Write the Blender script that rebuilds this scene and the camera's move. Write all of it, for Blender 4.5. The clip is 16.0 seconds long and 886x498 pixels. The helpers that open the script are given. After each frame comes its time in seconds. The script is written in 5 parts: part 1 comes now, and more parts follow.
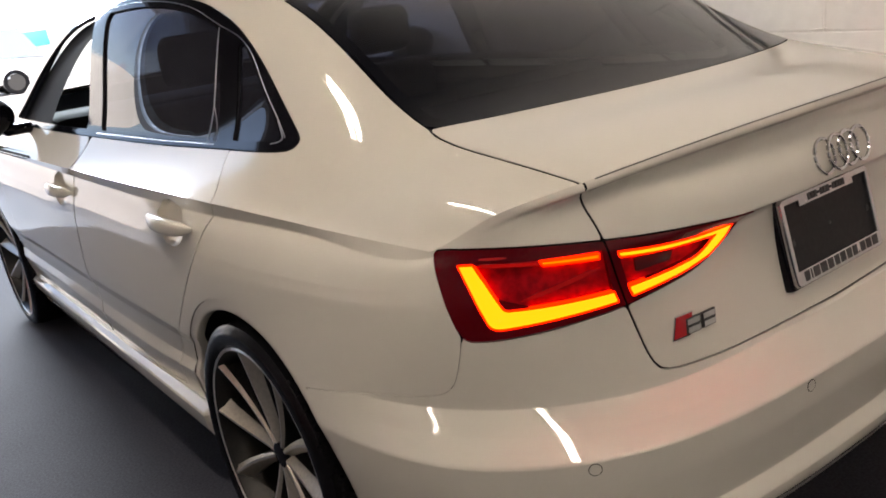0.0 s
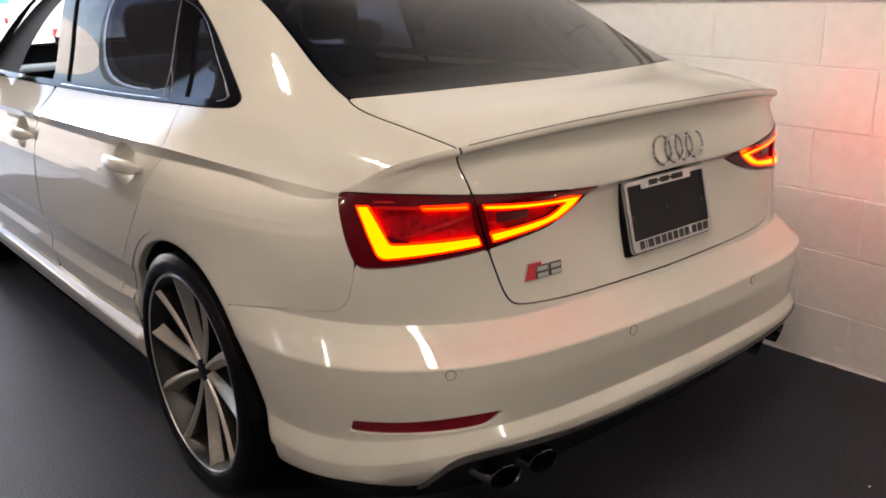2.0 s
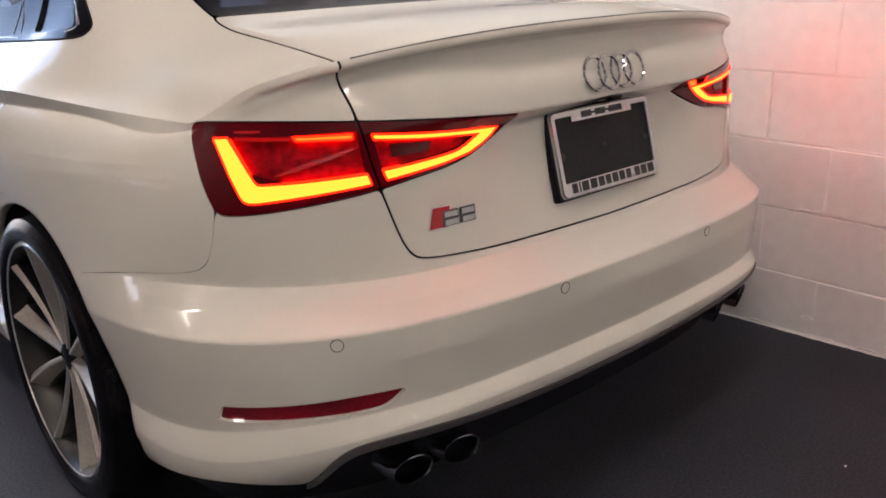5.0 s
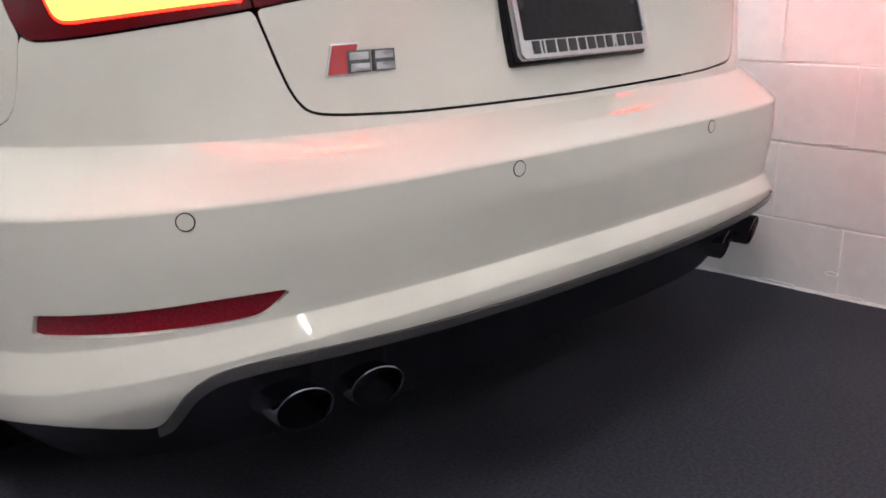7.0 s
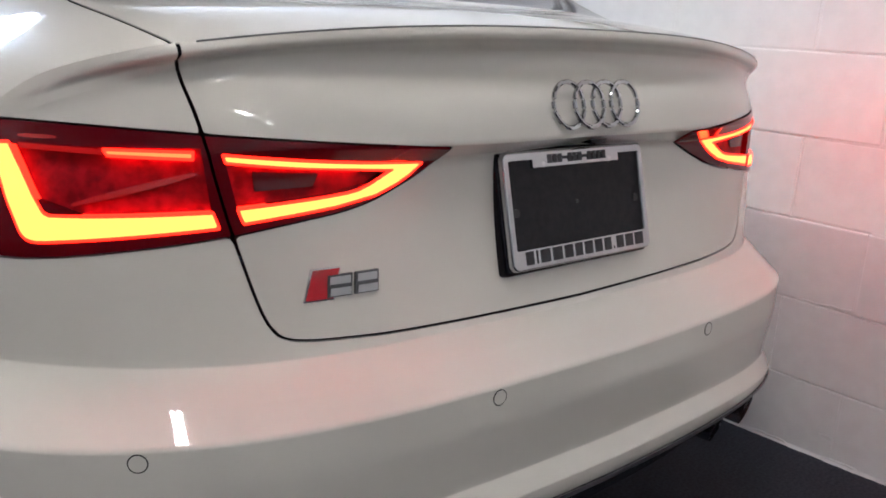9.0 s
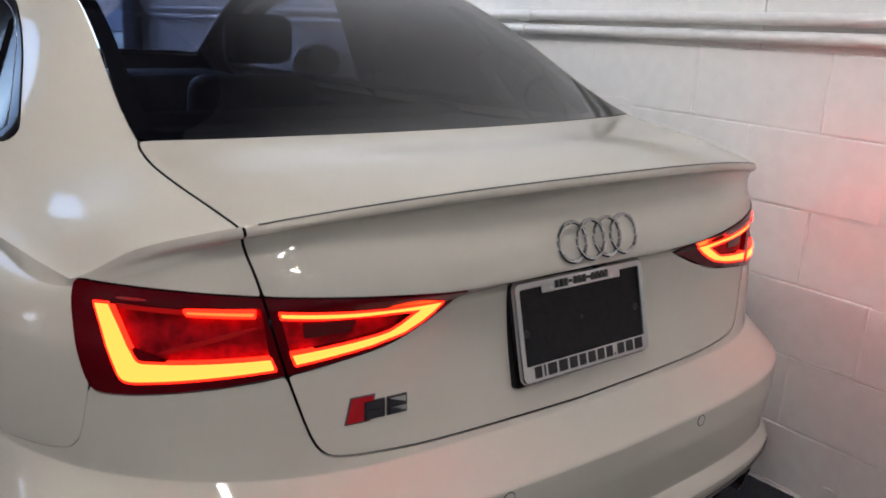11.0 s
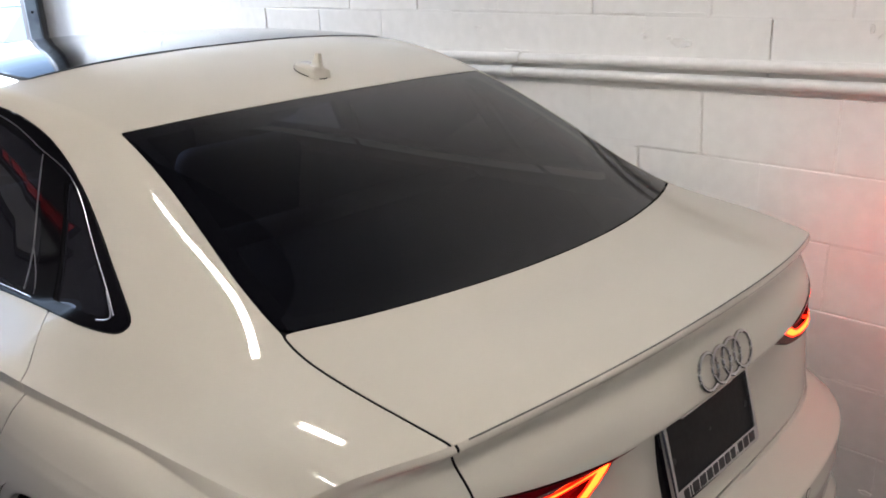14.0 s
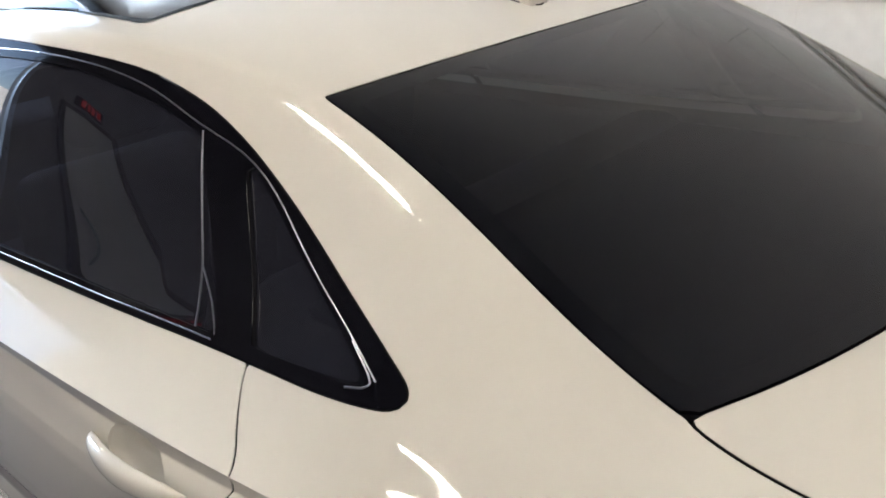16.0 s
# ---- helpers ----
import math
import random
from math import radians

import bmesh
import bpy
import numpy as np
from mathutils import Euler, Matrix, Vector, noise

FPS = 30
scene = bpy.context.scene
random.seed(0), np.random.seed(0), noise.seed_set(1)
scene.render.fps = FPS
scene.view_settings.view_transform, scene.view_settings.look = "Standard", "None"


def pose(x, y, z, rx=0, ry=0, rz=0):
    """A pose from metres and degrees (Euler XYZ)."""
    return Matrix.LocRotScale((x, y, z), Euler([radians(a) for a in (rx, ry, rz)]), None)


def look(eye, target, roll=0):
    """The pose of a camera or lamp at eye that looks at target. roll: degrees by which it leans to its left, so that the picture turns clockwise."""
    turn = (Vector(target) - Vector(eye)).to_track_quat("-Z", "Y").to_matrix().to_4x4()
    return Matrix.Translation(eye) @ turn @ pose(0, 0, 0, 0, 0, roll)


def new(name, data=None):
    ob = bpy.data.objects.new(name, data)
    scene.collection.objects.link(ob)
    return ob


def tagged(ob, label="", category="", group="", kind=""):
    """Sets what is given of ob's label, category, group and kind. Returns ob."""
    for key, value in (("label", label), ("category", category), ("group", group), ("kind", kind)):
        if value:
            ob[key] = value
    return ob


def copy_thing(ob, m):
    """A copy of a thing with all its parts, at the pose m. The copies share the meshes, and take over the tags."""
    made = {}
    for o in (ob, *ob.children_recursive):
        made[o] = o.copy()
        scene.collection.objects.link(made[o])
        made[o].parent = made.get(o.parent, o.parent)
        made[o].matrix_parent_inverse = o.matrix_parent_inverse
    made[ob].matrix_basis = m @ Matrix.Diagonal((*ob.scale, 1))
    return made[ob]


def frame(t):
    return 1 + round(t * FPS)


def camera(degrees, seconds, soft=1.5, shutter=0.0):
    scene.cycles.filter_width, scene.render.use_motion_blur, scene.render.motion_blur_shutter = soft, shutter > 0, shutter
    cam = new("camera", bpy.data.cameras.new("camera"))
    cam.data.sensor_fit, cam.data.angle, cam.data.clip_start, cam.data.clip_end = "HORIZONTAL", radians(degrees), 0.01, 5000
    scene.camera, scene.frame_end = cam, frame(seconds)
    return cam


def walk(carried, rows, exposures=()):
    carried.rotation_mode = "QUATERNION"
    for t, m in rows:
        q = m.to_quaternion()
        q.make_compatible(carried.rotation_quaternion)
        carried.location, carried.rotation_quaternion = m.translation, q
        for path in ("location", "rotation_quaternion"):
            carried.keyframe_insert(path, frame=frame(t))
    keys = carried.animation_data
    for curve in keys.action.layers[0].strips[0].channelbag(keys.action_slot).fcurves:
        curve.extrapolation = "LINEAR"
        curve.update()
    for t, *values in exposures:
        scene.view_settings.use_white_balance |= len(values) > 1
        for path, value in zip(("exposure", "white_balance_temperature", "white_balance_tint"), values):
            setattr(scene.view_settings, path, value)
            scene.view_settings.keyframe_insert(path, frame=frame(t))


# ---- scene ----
cam = camera(55.2, 16.0, soft=1.8)
PATH = [
    (0, (-1.442, -0.618, 1.249), (-0.333, 0.94, 0.664), -7.8),
    (0.5, (-1.518, -0.692, 1.24), (-0.41, 0.846, 0.6), -4.4),
    (1, (-1.546, -0.792, 1.258), (-0.429, 0.746, 0.634), -3.1),
    (1.5, (-1.569, -0.882, 1.262), (-0.41, 0.639, 0.675), -2.6),
    (2, (-1.581, -0.957, 1.238), (-0.378, 0.527, 0.648), -1.8),
    (2.5, (-1.567, -0.983, 1.196), (-0.322, 0.465, 0.603), -1.2),
    (3, (-1.514, -0.994, 1.158), (-0.26, 0.448, 0.568), -1.2),
    (5.5, (-1.229, -0.769, 0.98), (0.037, 0.658, 0.38), -3.6),
    (6, (-1.13, -0.718, 0.87), (0.146, 0.71, 0.292), -4.7),
    (6.5, (-1.064, -0.697, 0.765), (0.211, 0.741, 0.21), -3.4),
    (7, (-1.021, -0.672, 0.737), (0.242, 0.78, 0.193), -2.5),
    (7.5, (-0.993, -0.64, 0.727), (0.275, 0.812, 0.197), -2.1),
    (8, (-0.971, -0.625, 0.779), (0.305, 0.82, 0.244), -0.5),
    (8.5, (-0.937, -0.613, 0.868), (0.348, 0.833, 0.361), 1.0),
    (9, (-0.926, -0.61, 0.965), (0.34, 0.861, 0.481), 2.3),
    (9.5, (-0.935, -0.639, 1.077), (0.271, 0.88, 0.588), 3.3),
    (9.7, (-0.946, -0.647, 1.102), (0.242, 0.889, 0.623), 3.3),
    (11.8, (-1.026, -0.759, 1.274), (0.163, 0.76, 0.746), 1.5),
    (12, (-1.038, -0.749, 1.298), (0.157, 0.771, 0.784), 2.0),
    (12.5, (-1.074, -0.696, 1.383), (0.138, 0.812, 0.876), 2.1),
    (13, (-1.118, -0.63, 1.444), (0.146, 0.826, 0.915), 0.8),
    (13.5, (-1.176, -0.557, 1.491), (0.146, 0.824, 0.905), -1.2),
    (14, (-1.237, -0.438, 1.531), (0.099, 0.914, 0.91), -3.3),
    (14.5, (-1.232, -0.266, 1.526), (0.096, 1.081, 0.877), -4.4),
    (15, (-1.217, -0.109, 1.533), (0.101, 1.231, 0.85), -4.5),
    (15.5, (-1.214, 0.054, 1.51), (0.095, 1.377, 0.779), -4.1),
    (16, (-1.212, 0.271, 1.511), (0.09, 1.57, 0.725), -5.5),
]
EXPOSURE = [(0, 1.94, 7200, 17), (1, 2.08, 7250, 17), (3, 2.24, 7350, 18), (5.5, 2.22, 6400, 20), (6, 2.33, 6050, 18), (6.5, 2.62, 5950, 15), (7, 2.83, 5950, 14), (8, 2.80, 5900, 14), (9, 2.23, 5850, 14), (12, 1.87, 6300, 14), (14, 1.91, 6500, 14), (15.5, 1.87, 6600, 12), (16, 2.25, 6450, 12)]
walk(cam, [(t, look(eye, target, roll)) for t, eye, target, roll in PATH], EXPOSURE)

# ---- world, sun, room lamps ----
world = bpy.data.worlds.new("sky")
scene.world = world
world.use_nodes = True
wn = world.node_tree
sky = wn.nodes.new("ShaderNodeTexSky")
sky.sky_type, sky.sun_disc = "NISHITA", False
sky.sun_elevation, sky.sun_rotation = radians(52), radians(229)
wn.nodes["Background"].inputs[1].default_value = 0.15
wn.links.new(sky.outputs[0], wn.nodes["Background"].inputs[0])
sun = new("sun", bpy.data.lights.new("sun", "SUN"))
sun.data.energy, sun.data.angle, sun.data.color = 5.0, radians(0.5), (1, 0.95, 0.88)
sun.matrix_world = look((-4, -3.5, 7), (0, 0, 0))

# area lamp added outside the bay, standing in for the sky's light
bay_sky = new("bay_sky_fill", bpy.data.lights.new("bay_sky_fill", "AREA"))
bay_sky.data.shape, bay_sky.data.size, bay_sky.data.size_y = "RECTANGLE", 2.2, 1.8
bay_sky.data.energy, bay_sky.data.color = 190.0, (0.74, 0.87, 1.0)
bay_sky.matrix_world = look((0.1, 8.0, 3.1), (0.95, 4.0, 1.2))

# ---- materials ----


def mat(name, color, rough=0.5, metal=0.0, coat=0.0, **more):
    m = bpy.data.materials.new(name)
    m.use_nodes = True
    p = m.node_tree.nodes["Principled BSDF"]
    p.inputs["Base Color"].default_value = (*color, 1)
    p.inputs["Roughness"].default_value = rough
    p.inputs["Metallic"].default_value = metal
    p.inputs["Coat Weight"].default_value = coat
    p.inputs["Coat Roughness"].default_value = 0.03
    for k, v in more.items():
        p.inputs[k.replace("_", " ")].default_value = v
    return m


def textured(m, a, b, scale, bump=0.0, detail=6.0, lo=0.35, hi=0.65, coarse=0.0, bump_scale=0.0, dist=0.002):
    """Mottles the base colour between a and b with noise in metres, and adds fine relief."""
    t = m.node_tree
    p = t.nodes["Principled BSDF"]
    co = t.nodes.new("ShaderNodeNewGeometry")
    n = t.nodes.new("ShaderNodeTexNoise")
    n.inputs["Scale"].default_value, n.inputs["Detail"].default_value = scale, detail
    t.links.new(co.outputs["Position"], n.inputs["Vector"])
    r = t.nodes.new("ShaderNodeValToRGB")
    r.color_ramp.elements[0].position, r.color_ramp.elements[1].position = lo, hi
    r.color_ramp.elements[0].color, r.color_ramp.elements[1].color = (*a, 1), (*b, 1)
    t.links.new(n.outputs[0], r.inputs[0])
    out = r.outputs[0]
    if coarse:
        n2 = t.nodes.new("ShaderNodeTexNoise")
        n2.inputs["Scale"].default_value = coarse
        t.links.new(co.outputs["Position"], n2.inputs["Vector"])
        mr = t.nodes.new("ShaderNodeMapRange")
        mr.inputs[1].default_value, mr.inputs[2].default_value = 0.3, 0.7
        mr.inputs[3].default_value, mr.inputs[4].default_value = 0.82, 1.0
        t.links.new(n2.outputs[0], mr.inputs[0])
        mx = t.nodes.new("ShaderNodeMix")
        mx.data_type, mx.blend_type = "RGBA", "MULTIPLY"
        mx.inputs[0].default_value = 1.0
        t.links.new(out, mx.inputs[6])
        t.links.new(mr.outputs[0], mx.inputs[7])
        out = mx.outputs[2]
    t.links.new(out, p.inputs["Base Color"])
    if bump:
        nb = t.nodes.new("ShaderNodeTexNoise")
        nb.inputs["Scale"].default_value, nb.inputs["Detail"].default_value = bump_scale or scale * 3, 4
        t.links.new(co.outputs["Position"], nb.inputs["Vector"])
        bp = t.nodes.new("ShaderNodeBump")
        bp.inputs["Strength"].default_value, bp.inputs["Distance"].default_value = bump, dist
        t.links.new(nb.outputs[0], bp.inputs["Height"])
        t.links.new(bp.outputs[0], p.inputs["Normal"])
    return m


def emitter(name, color, strength):
    m = mat(name, tuple(0.06 * c for c in color), 0.3)
    p = m.node_tree.nodes["Principled BSDF"]
    p.inputs["Emission Color"].default_value = (*color, 1)
    p.inputs["Emission Strength"].default_value = strength
    p.inputs["Specular IOR Level"].default_value = 0.12
    return m


def tinted_glass(name, tint, refl=0.045, rough=0.01, haze=0.0):
    m = bpy.data.materials.new(name)
    m.use_nodes = True
    t = m.node_tree
    t.nodes.clear()
    out = t.nodes.new("ShaderNodeOutputMaterial")
    mix = t.nodes.new("ShaderNodeMixShader")
    tr = t.nodes.new("ShaderNodeBsdfTransparent")
    gl = t.nodes.new("ShaderNodeBsdfGlossy")
    lw = t.nodes.new("ShaderNodeLayerWeight")
    lw.inputs[0].default_value = 0.5
    pw = t.nodes.new("ShaderNodeMath")
    pw.operation, pw.inputs[1].default_value = "POWER", 5.0
    ad = t.nodes.new("ShaderNodeMath")
    ad.operation, ad.inputs[1].default_value, ad.inputs[2].default_value = "MULTIPLY_ADD", 1.0 - refl, refl
    tr.inputs[0].default_value = (*tint, 1)
    gl.inputs["Roughness"].default_value = rough
    t.links.new(lw.outputs["Facing"], pw.inputs[0])
    t.links.new(pw.outputs[0], ad.inputs[0])
    t.links.new(ad.outputs[0], mix.inputs[0])
    t.links.new(tr.outputs[0], mix.inputs[1])
    t.links.new(gl.outputs[0], mix.inputs[2])
    if haze:
        df = t.nodes.new("ShaderNodeBsdfDiffuse")
        df.inputs[0].default_value = (0.8 * haze, 0.84 * haze, 1.2 * haze, 1)
        sm = t.nodes.new("ShaderNodeAddShader")
        t.links.new(mix.outputs[0], sm.inputs[0])
        t.links.new(df.outputs[0], sm.inputs[1])
        t.links.new(sm.outputs[0], out.inputs[0])
    else:
        t.links.new(mix.outputs[0], out.inputs[0])
    return m


PAINT = mat("ivory_white_paint", (0.60, 0.575, 0.515), 0.32, 0.0, 1.0)
DARK = mat("underbody_black", (0.010, 0.010, 0.011), 0.8)
DARK.node_tree.nodes["Principled BSDF"].inputs["Specular IOR Level"].default_value = 0.1
PAINT.node_tree.nodes["Principled BSDF"].inputs["Specular IOR Level"].default_value = 0.02
TRIM = mat("gloss_black_trim", (0.004, 0.004, 0.006), 0.07)
TRIM.node_tree.nodes["Principled BSDF"].inputs["Specular IOR Level"].default_value = 0.2
VALANCE = textured(mat("satin_black_valance", (0.010, 0.010, 0.014), 0.2, Specular_IOR_Level=0.2), (0.008, 0.008, 0.011), (0.012, 0.012, 0.017), 200, 0.1)
PLASTIC = textured(mat("satin_dark_grey_plastic", (0.075, 0.07, 0.072), 0.35), (0.062, 0.058, 0.060), (0.088, 0.082, 0.084), 300, 0.15)
CHROME = mat("chrome", (0.62, 0.62, 0.63), 0.05, 1.0)
EMBLEM = mat("emblem_chrome", (0.52, 0.52, 0.53), 0.04, 1.0)
LINE_CHROME = mat("bright_line_trim", (0.24, 0.24, 0.26), 0.32, 1.0)
SILVER = textured(mat("machined_silver", (0.72, 0.71, 0.70), 0.32, 0.9), (0.66, 0.65, 0.64), (0.78, 0.77, 0.76), 90)
GUNMETAL = textured(mat("grey_metallic_paint", (0.46, 0.43, 0.38), 0.30, 0.6), (0.42, 0.39, 0.345), (0.50, 0.47, 0.415), 120)
# the barrel's paint is darkened to stand for the shade inside the rim
BARREL = textured(mat("shaded_barrel", (0.009, 0.0085, 0.008), 0.4, 0.3), (0.007, 0.0065, 0.006), (0.012, 0.011, 0.010), 60)
# darkened copy of the wheel paint, for shaded spoke sides and brake disc
SPOKE_DARK = textured(mat("darkened_spoke_paint", (0.06, 0.057, 0.054), 0.3, 0.7), (0.05, 0.048, 0.046), (0.075, 0.071, 0.067), 120)
RUBBER = textured(mat("tyre_rubber", (0.004, 0.004, 0.005), 0.24), (0.003, 0.003, 0.004), (0.005, 0.005, 0.006), 60, 0.1)
RUBBER.node_tree.nodes["Principled BSDF"].inputs["Specular IOR Level"].default_value = 0.16
LENS = mat("dark_red_lens", (0.085, 0.0010, 0.004), 0.05)
LENS.node_tree.nodes["Principled BSDF"].inputs["Specular IOR Level"].default_value = 0.3
LENS_BRIGHT = mat("red_lens", (0.45, 0.012, 0.012), 0.08, 0.0, 1.0)
LENS_FIELD = textured(mat("red_reflector_field", (0.30, 0.003, 0.007), 0.45, Specular_IOR_Level=0.08), (0.18, 0.002, 0.005), (0.36, 0.004, 0.009), 60)
REVERSE = mat("smoked_clear_lens", (0.05, 0.012, 0.014), 0.08)
GLOW = emitter("tail_light_glow", (1.0, 0.029, 0.0025), 7.4)
GLOW_THIN = emitter("thin_bar_glow", (1.0, 0.015, 0.0013), 5.6)
GLOW_EDGE = emitter("tail_light_edge_glow", (1.0, 0.010, 0.0015), 1.7)
GLOW_SOFT = emitter("tail_light_red_glow", (1.0, 0.012, 0.010), 0.085)
REFLECTOR = textured(mat("red_reflector", (0.21, 0.004, 0.012), 0.1, 0.0, 1.0), (0.15, 0.003, 0.009), (0.26, 0.005, 0.015), 420)
GLASS = tinted_glass("tinted_privacy_glass", (0.035, 0.035, 0.048), haze=0.014)
REAR_TINT = tinted_glass("tinted_rear_glass", (0.07, 0.076, 0.12), 0.03, 0.05, 0.0045)
CLEAR = tinted_glass("clear_car_glass", (0.75, 0.8, 0.8))
FLOOR = textured(mat("charcoal_floor_coating", (0.036, 0.037, 0.047), 0.62), (0.026, 0.027, 0.036), (0.049, 0.051, 0.063), 140, 0.1, coarse=2.5, dist=0.001)
FLOOR.node_tree.nodes["Principled BSDF"].inputs["Specular IOR Level"].default_value = 0.12
BLOCK = textured(mat("white_painted_block", (0.84, 0.82, 0.79), 0.42), (0.82, 0.80, 0.77), (0.86, 0.84, 0.81), 25, 0.22, coarse=0, bump_scale=38, dist=0.003)
CEIL = textured(mat("grey_ceiling", (0.24, 0.24, 0.245), 0.8), (0.21, 0.21, 0.215), (0.27, 0.27, 0.275), 4)
GREYWALL = textured(mat("grey_painted_wall", (0.36, 0.36, 0.37), 0.7), (0.33, 0.33, 0.34), (0.39, 0.39, 0.40), 5, coarse=1)
# set darker than the west wall to keep the glass reflections dark
SHADEWALL = textured(mat("dark_grey_wall", (0.15, 0.15, 0.16), 0.7), (0.13, 0.13, 0.14), (0.17, 0.17, 0.18), 5, coarse=1)
PALEWALL = textured(mat("off_white_wall", (0.72, 0.715, 0.695), 0.7), (0.69, 0.685, 0.665), (0.75, 0.745, 0.725), 5, coarse=1)

# ---- mesh helpers ----


def mesh_ob(name, verts, faces, material, parent=None, label="", normals=None, smooth=True):
    me = bpy.data.meshes.new(name)
    me.from_pydata([tuple(map(float, v)) for v in verts], [], faces)
    me.materials.append(material)
    if smooth:
        me.polygons.foreach_set("use_smooth", [True] * len(me.polygons))
    if normals is not None:
        me.normals_split_custom_set_from_vertices([tuple(map(float, n)) for n in normals])
    me.update()
    ob = new(name, me)
    if parent is not None:
        ob.parent = parent
    if label:
        ob["label"] = label
    return ob


def part(name, bm, material, parent=None, label="", smooth=True, sharp=35):
    me = bpy.data.meshes.new(name)
    bmesh.ops.recalc_face_normals(bm, faces=bm.faces[:])
    if smooth:
        for f in bm.faces:
            f.smooth = True
        for e in bm.edges:
            if len(e.link_faces) == 2 and e.calc_face_angle(0) > radians(sharp):
                e.smooth = False
    bm.to_mesh(me)
    bm.free()
    me.materials.append(material)
    ob = new(name, me)
    if parent is not None:
        ob.parent = parent
    if label:
        ob["label"] = label
    return ob


def box(bm, lo, hi, bevel=0.0, seg=2, m=None):
    lo, hi = Vector(lo), Vector(hi)
    r = bmesh.ops.create_cube(bm, size=1, matrix=(m or Matrix()) @ Matrix.Translation((lo + hi) / 2) @ Matrix.Diagonal((*(hi - lo), 1)))
    if bevel:
        es = list({e for v in r["verts"] for e in v.link_edges})
        bmesh.ops.bevel(bm, geom=es, offset=bevel, segments=seg, affect="EDGES", profile=0.5)
    return bm


def tube(bm, pts, radius, sides=10, closed=False):
    """A round bar along the points; radius is a number or one for each point."""
    pts = [Vector(p) for p in pts]
    n = len(pts)
    rings = []
    for i, p in enumerate(pts):
        a, b = pts[(i - 1) % n if closed else max(i - 1, 0)], pts[(i + 1) % n if closed else min(i + 1, n - 1)]
        d = (b - a).normalized()
        up = Vector((0, 0, 1)) if abs(d.z) < 0.95 else Vector((0, 1, 0))
        s = d.cross(up).normalized()
        u = s.cross(d)
        r = radius[i] if isinstance(radius, (list, tuple)) else radius
        rings.append([bm.verts.new(p + r * (math.cos(k * math.tau / sides) * s + math.sin(k * math.tau / sides) * u)) for k in range(sides)])
    for i in range(n if closed else n - 1):
        p, q = rings[i], rings[(i + 1) % n]
        for k in range(sides):
            bm.faces.new((p[k], p[(k + 1) % sides], q[(k + 1) % sides], q[k]))
    if not closed:
        bm.faces.new(rings[0][::-1])
        bm.faces.new(rings[-1])
    return bm


def lathe(bm, profile, steps=48, axis="x", m=None):
    """Turns a profile of (along, radius) about an axis through the origin."""
    rings = []
    for i in range(steps):
        c, s = math.cos(i * math.tau / steps), math.sin(i * math.tau / steps)
        rings.append([bm.verts.new((m or Matrix()) @ Vector((a, r * c, r * s))) for a, r in profile])
    for i in range(steps):
        p, q = rings[i], rings[(i + 1) % steps]
        for k in range(len(profile) - 1):
            bm.faces.new((p[k], p[k + 1], q[k + 1], q[k]))
    return bm


def spline(ts, ps, us):
    """A natural cubic spline through ps (n x d) at ts, taken at us."""
    ts, ps, us = np.asarray(ts, float), np.asarray(ps, float), np.asarray(us, float)
    n, h = len(ts), np.diff(ts)
    a, r = np.eye(n), np.zeros_like(ps)
    for i in range(1, n - 1):
        a[i, i - 1:i + 2] = h[i - 1], 2 * (h[i - 1] + h[i]), h[i]
        r[i] = 6 * ((ps[i + 1] - ps[i]) / h[i] - (ps[i] - ps[i - 1]) / h[i - 1])
    m = np.linalg.solve(a, r)
    k = np.clip(np.searchsorted(ts, us, side="right") - 1, 0, n - 2)
    d, e, hk = (us - ts[k])[:, None], (ts[k + 1] - us)[:, None], h[k][:, None]
    return (m[k] * e**3 + m[k + 1] * d**3) / (6 * hk) + (ps[k] / hk - m[k] * hk / 6) * e + (ps[k + 1] / hk - m[k + 1] * hk / 6) * d


def rounded(poly, times=2):
    """Chaikin's corner cutting of a closed polygon; a doubled point stays sharp."""
    for _ in range(times):
        out = []
        for i, p in enumerate(poly):
            q = poly[(i + 1) % len(poly)]
            if p == q:
                out += [p, p]
                continue
            out += [tuple(0.75 * a + 0.25 * b for a, b in zip(p, q)), tuple(0.25 * a + 0.75 * b for a, b in zip(p, q))]
        poly = out
    return poly


def poly_sd(P, poly):
    """Signed distance of the points P (n x 2) to a closed polygon, negative inside."""
    best, inside = np.full(len(P), 1e9), np.zeros(len(P), bool)
    for i, a in enumerate(poly):
        a, b = np.array(a), np.array(poly[(i + 1) % len(poly)])
        e, w = b - a, P - a
        if e @ e < 1e-12:
            continue
        t = np.clip(w @ e / (e @ e), 0, 1)[:, None]
        best = np.minimum(best, np.linalg.norm(w - t * e, axis=1))
        cross = (a[1] > P[:, 1]) != (b[1] > P[:, 1])
        if e[1]:
            inside ^= cross & (P[:, 0] < e[0] * (P[:, 1] - a[1]) / e[1] + a[0])
    return np.where(inside, -best, best)


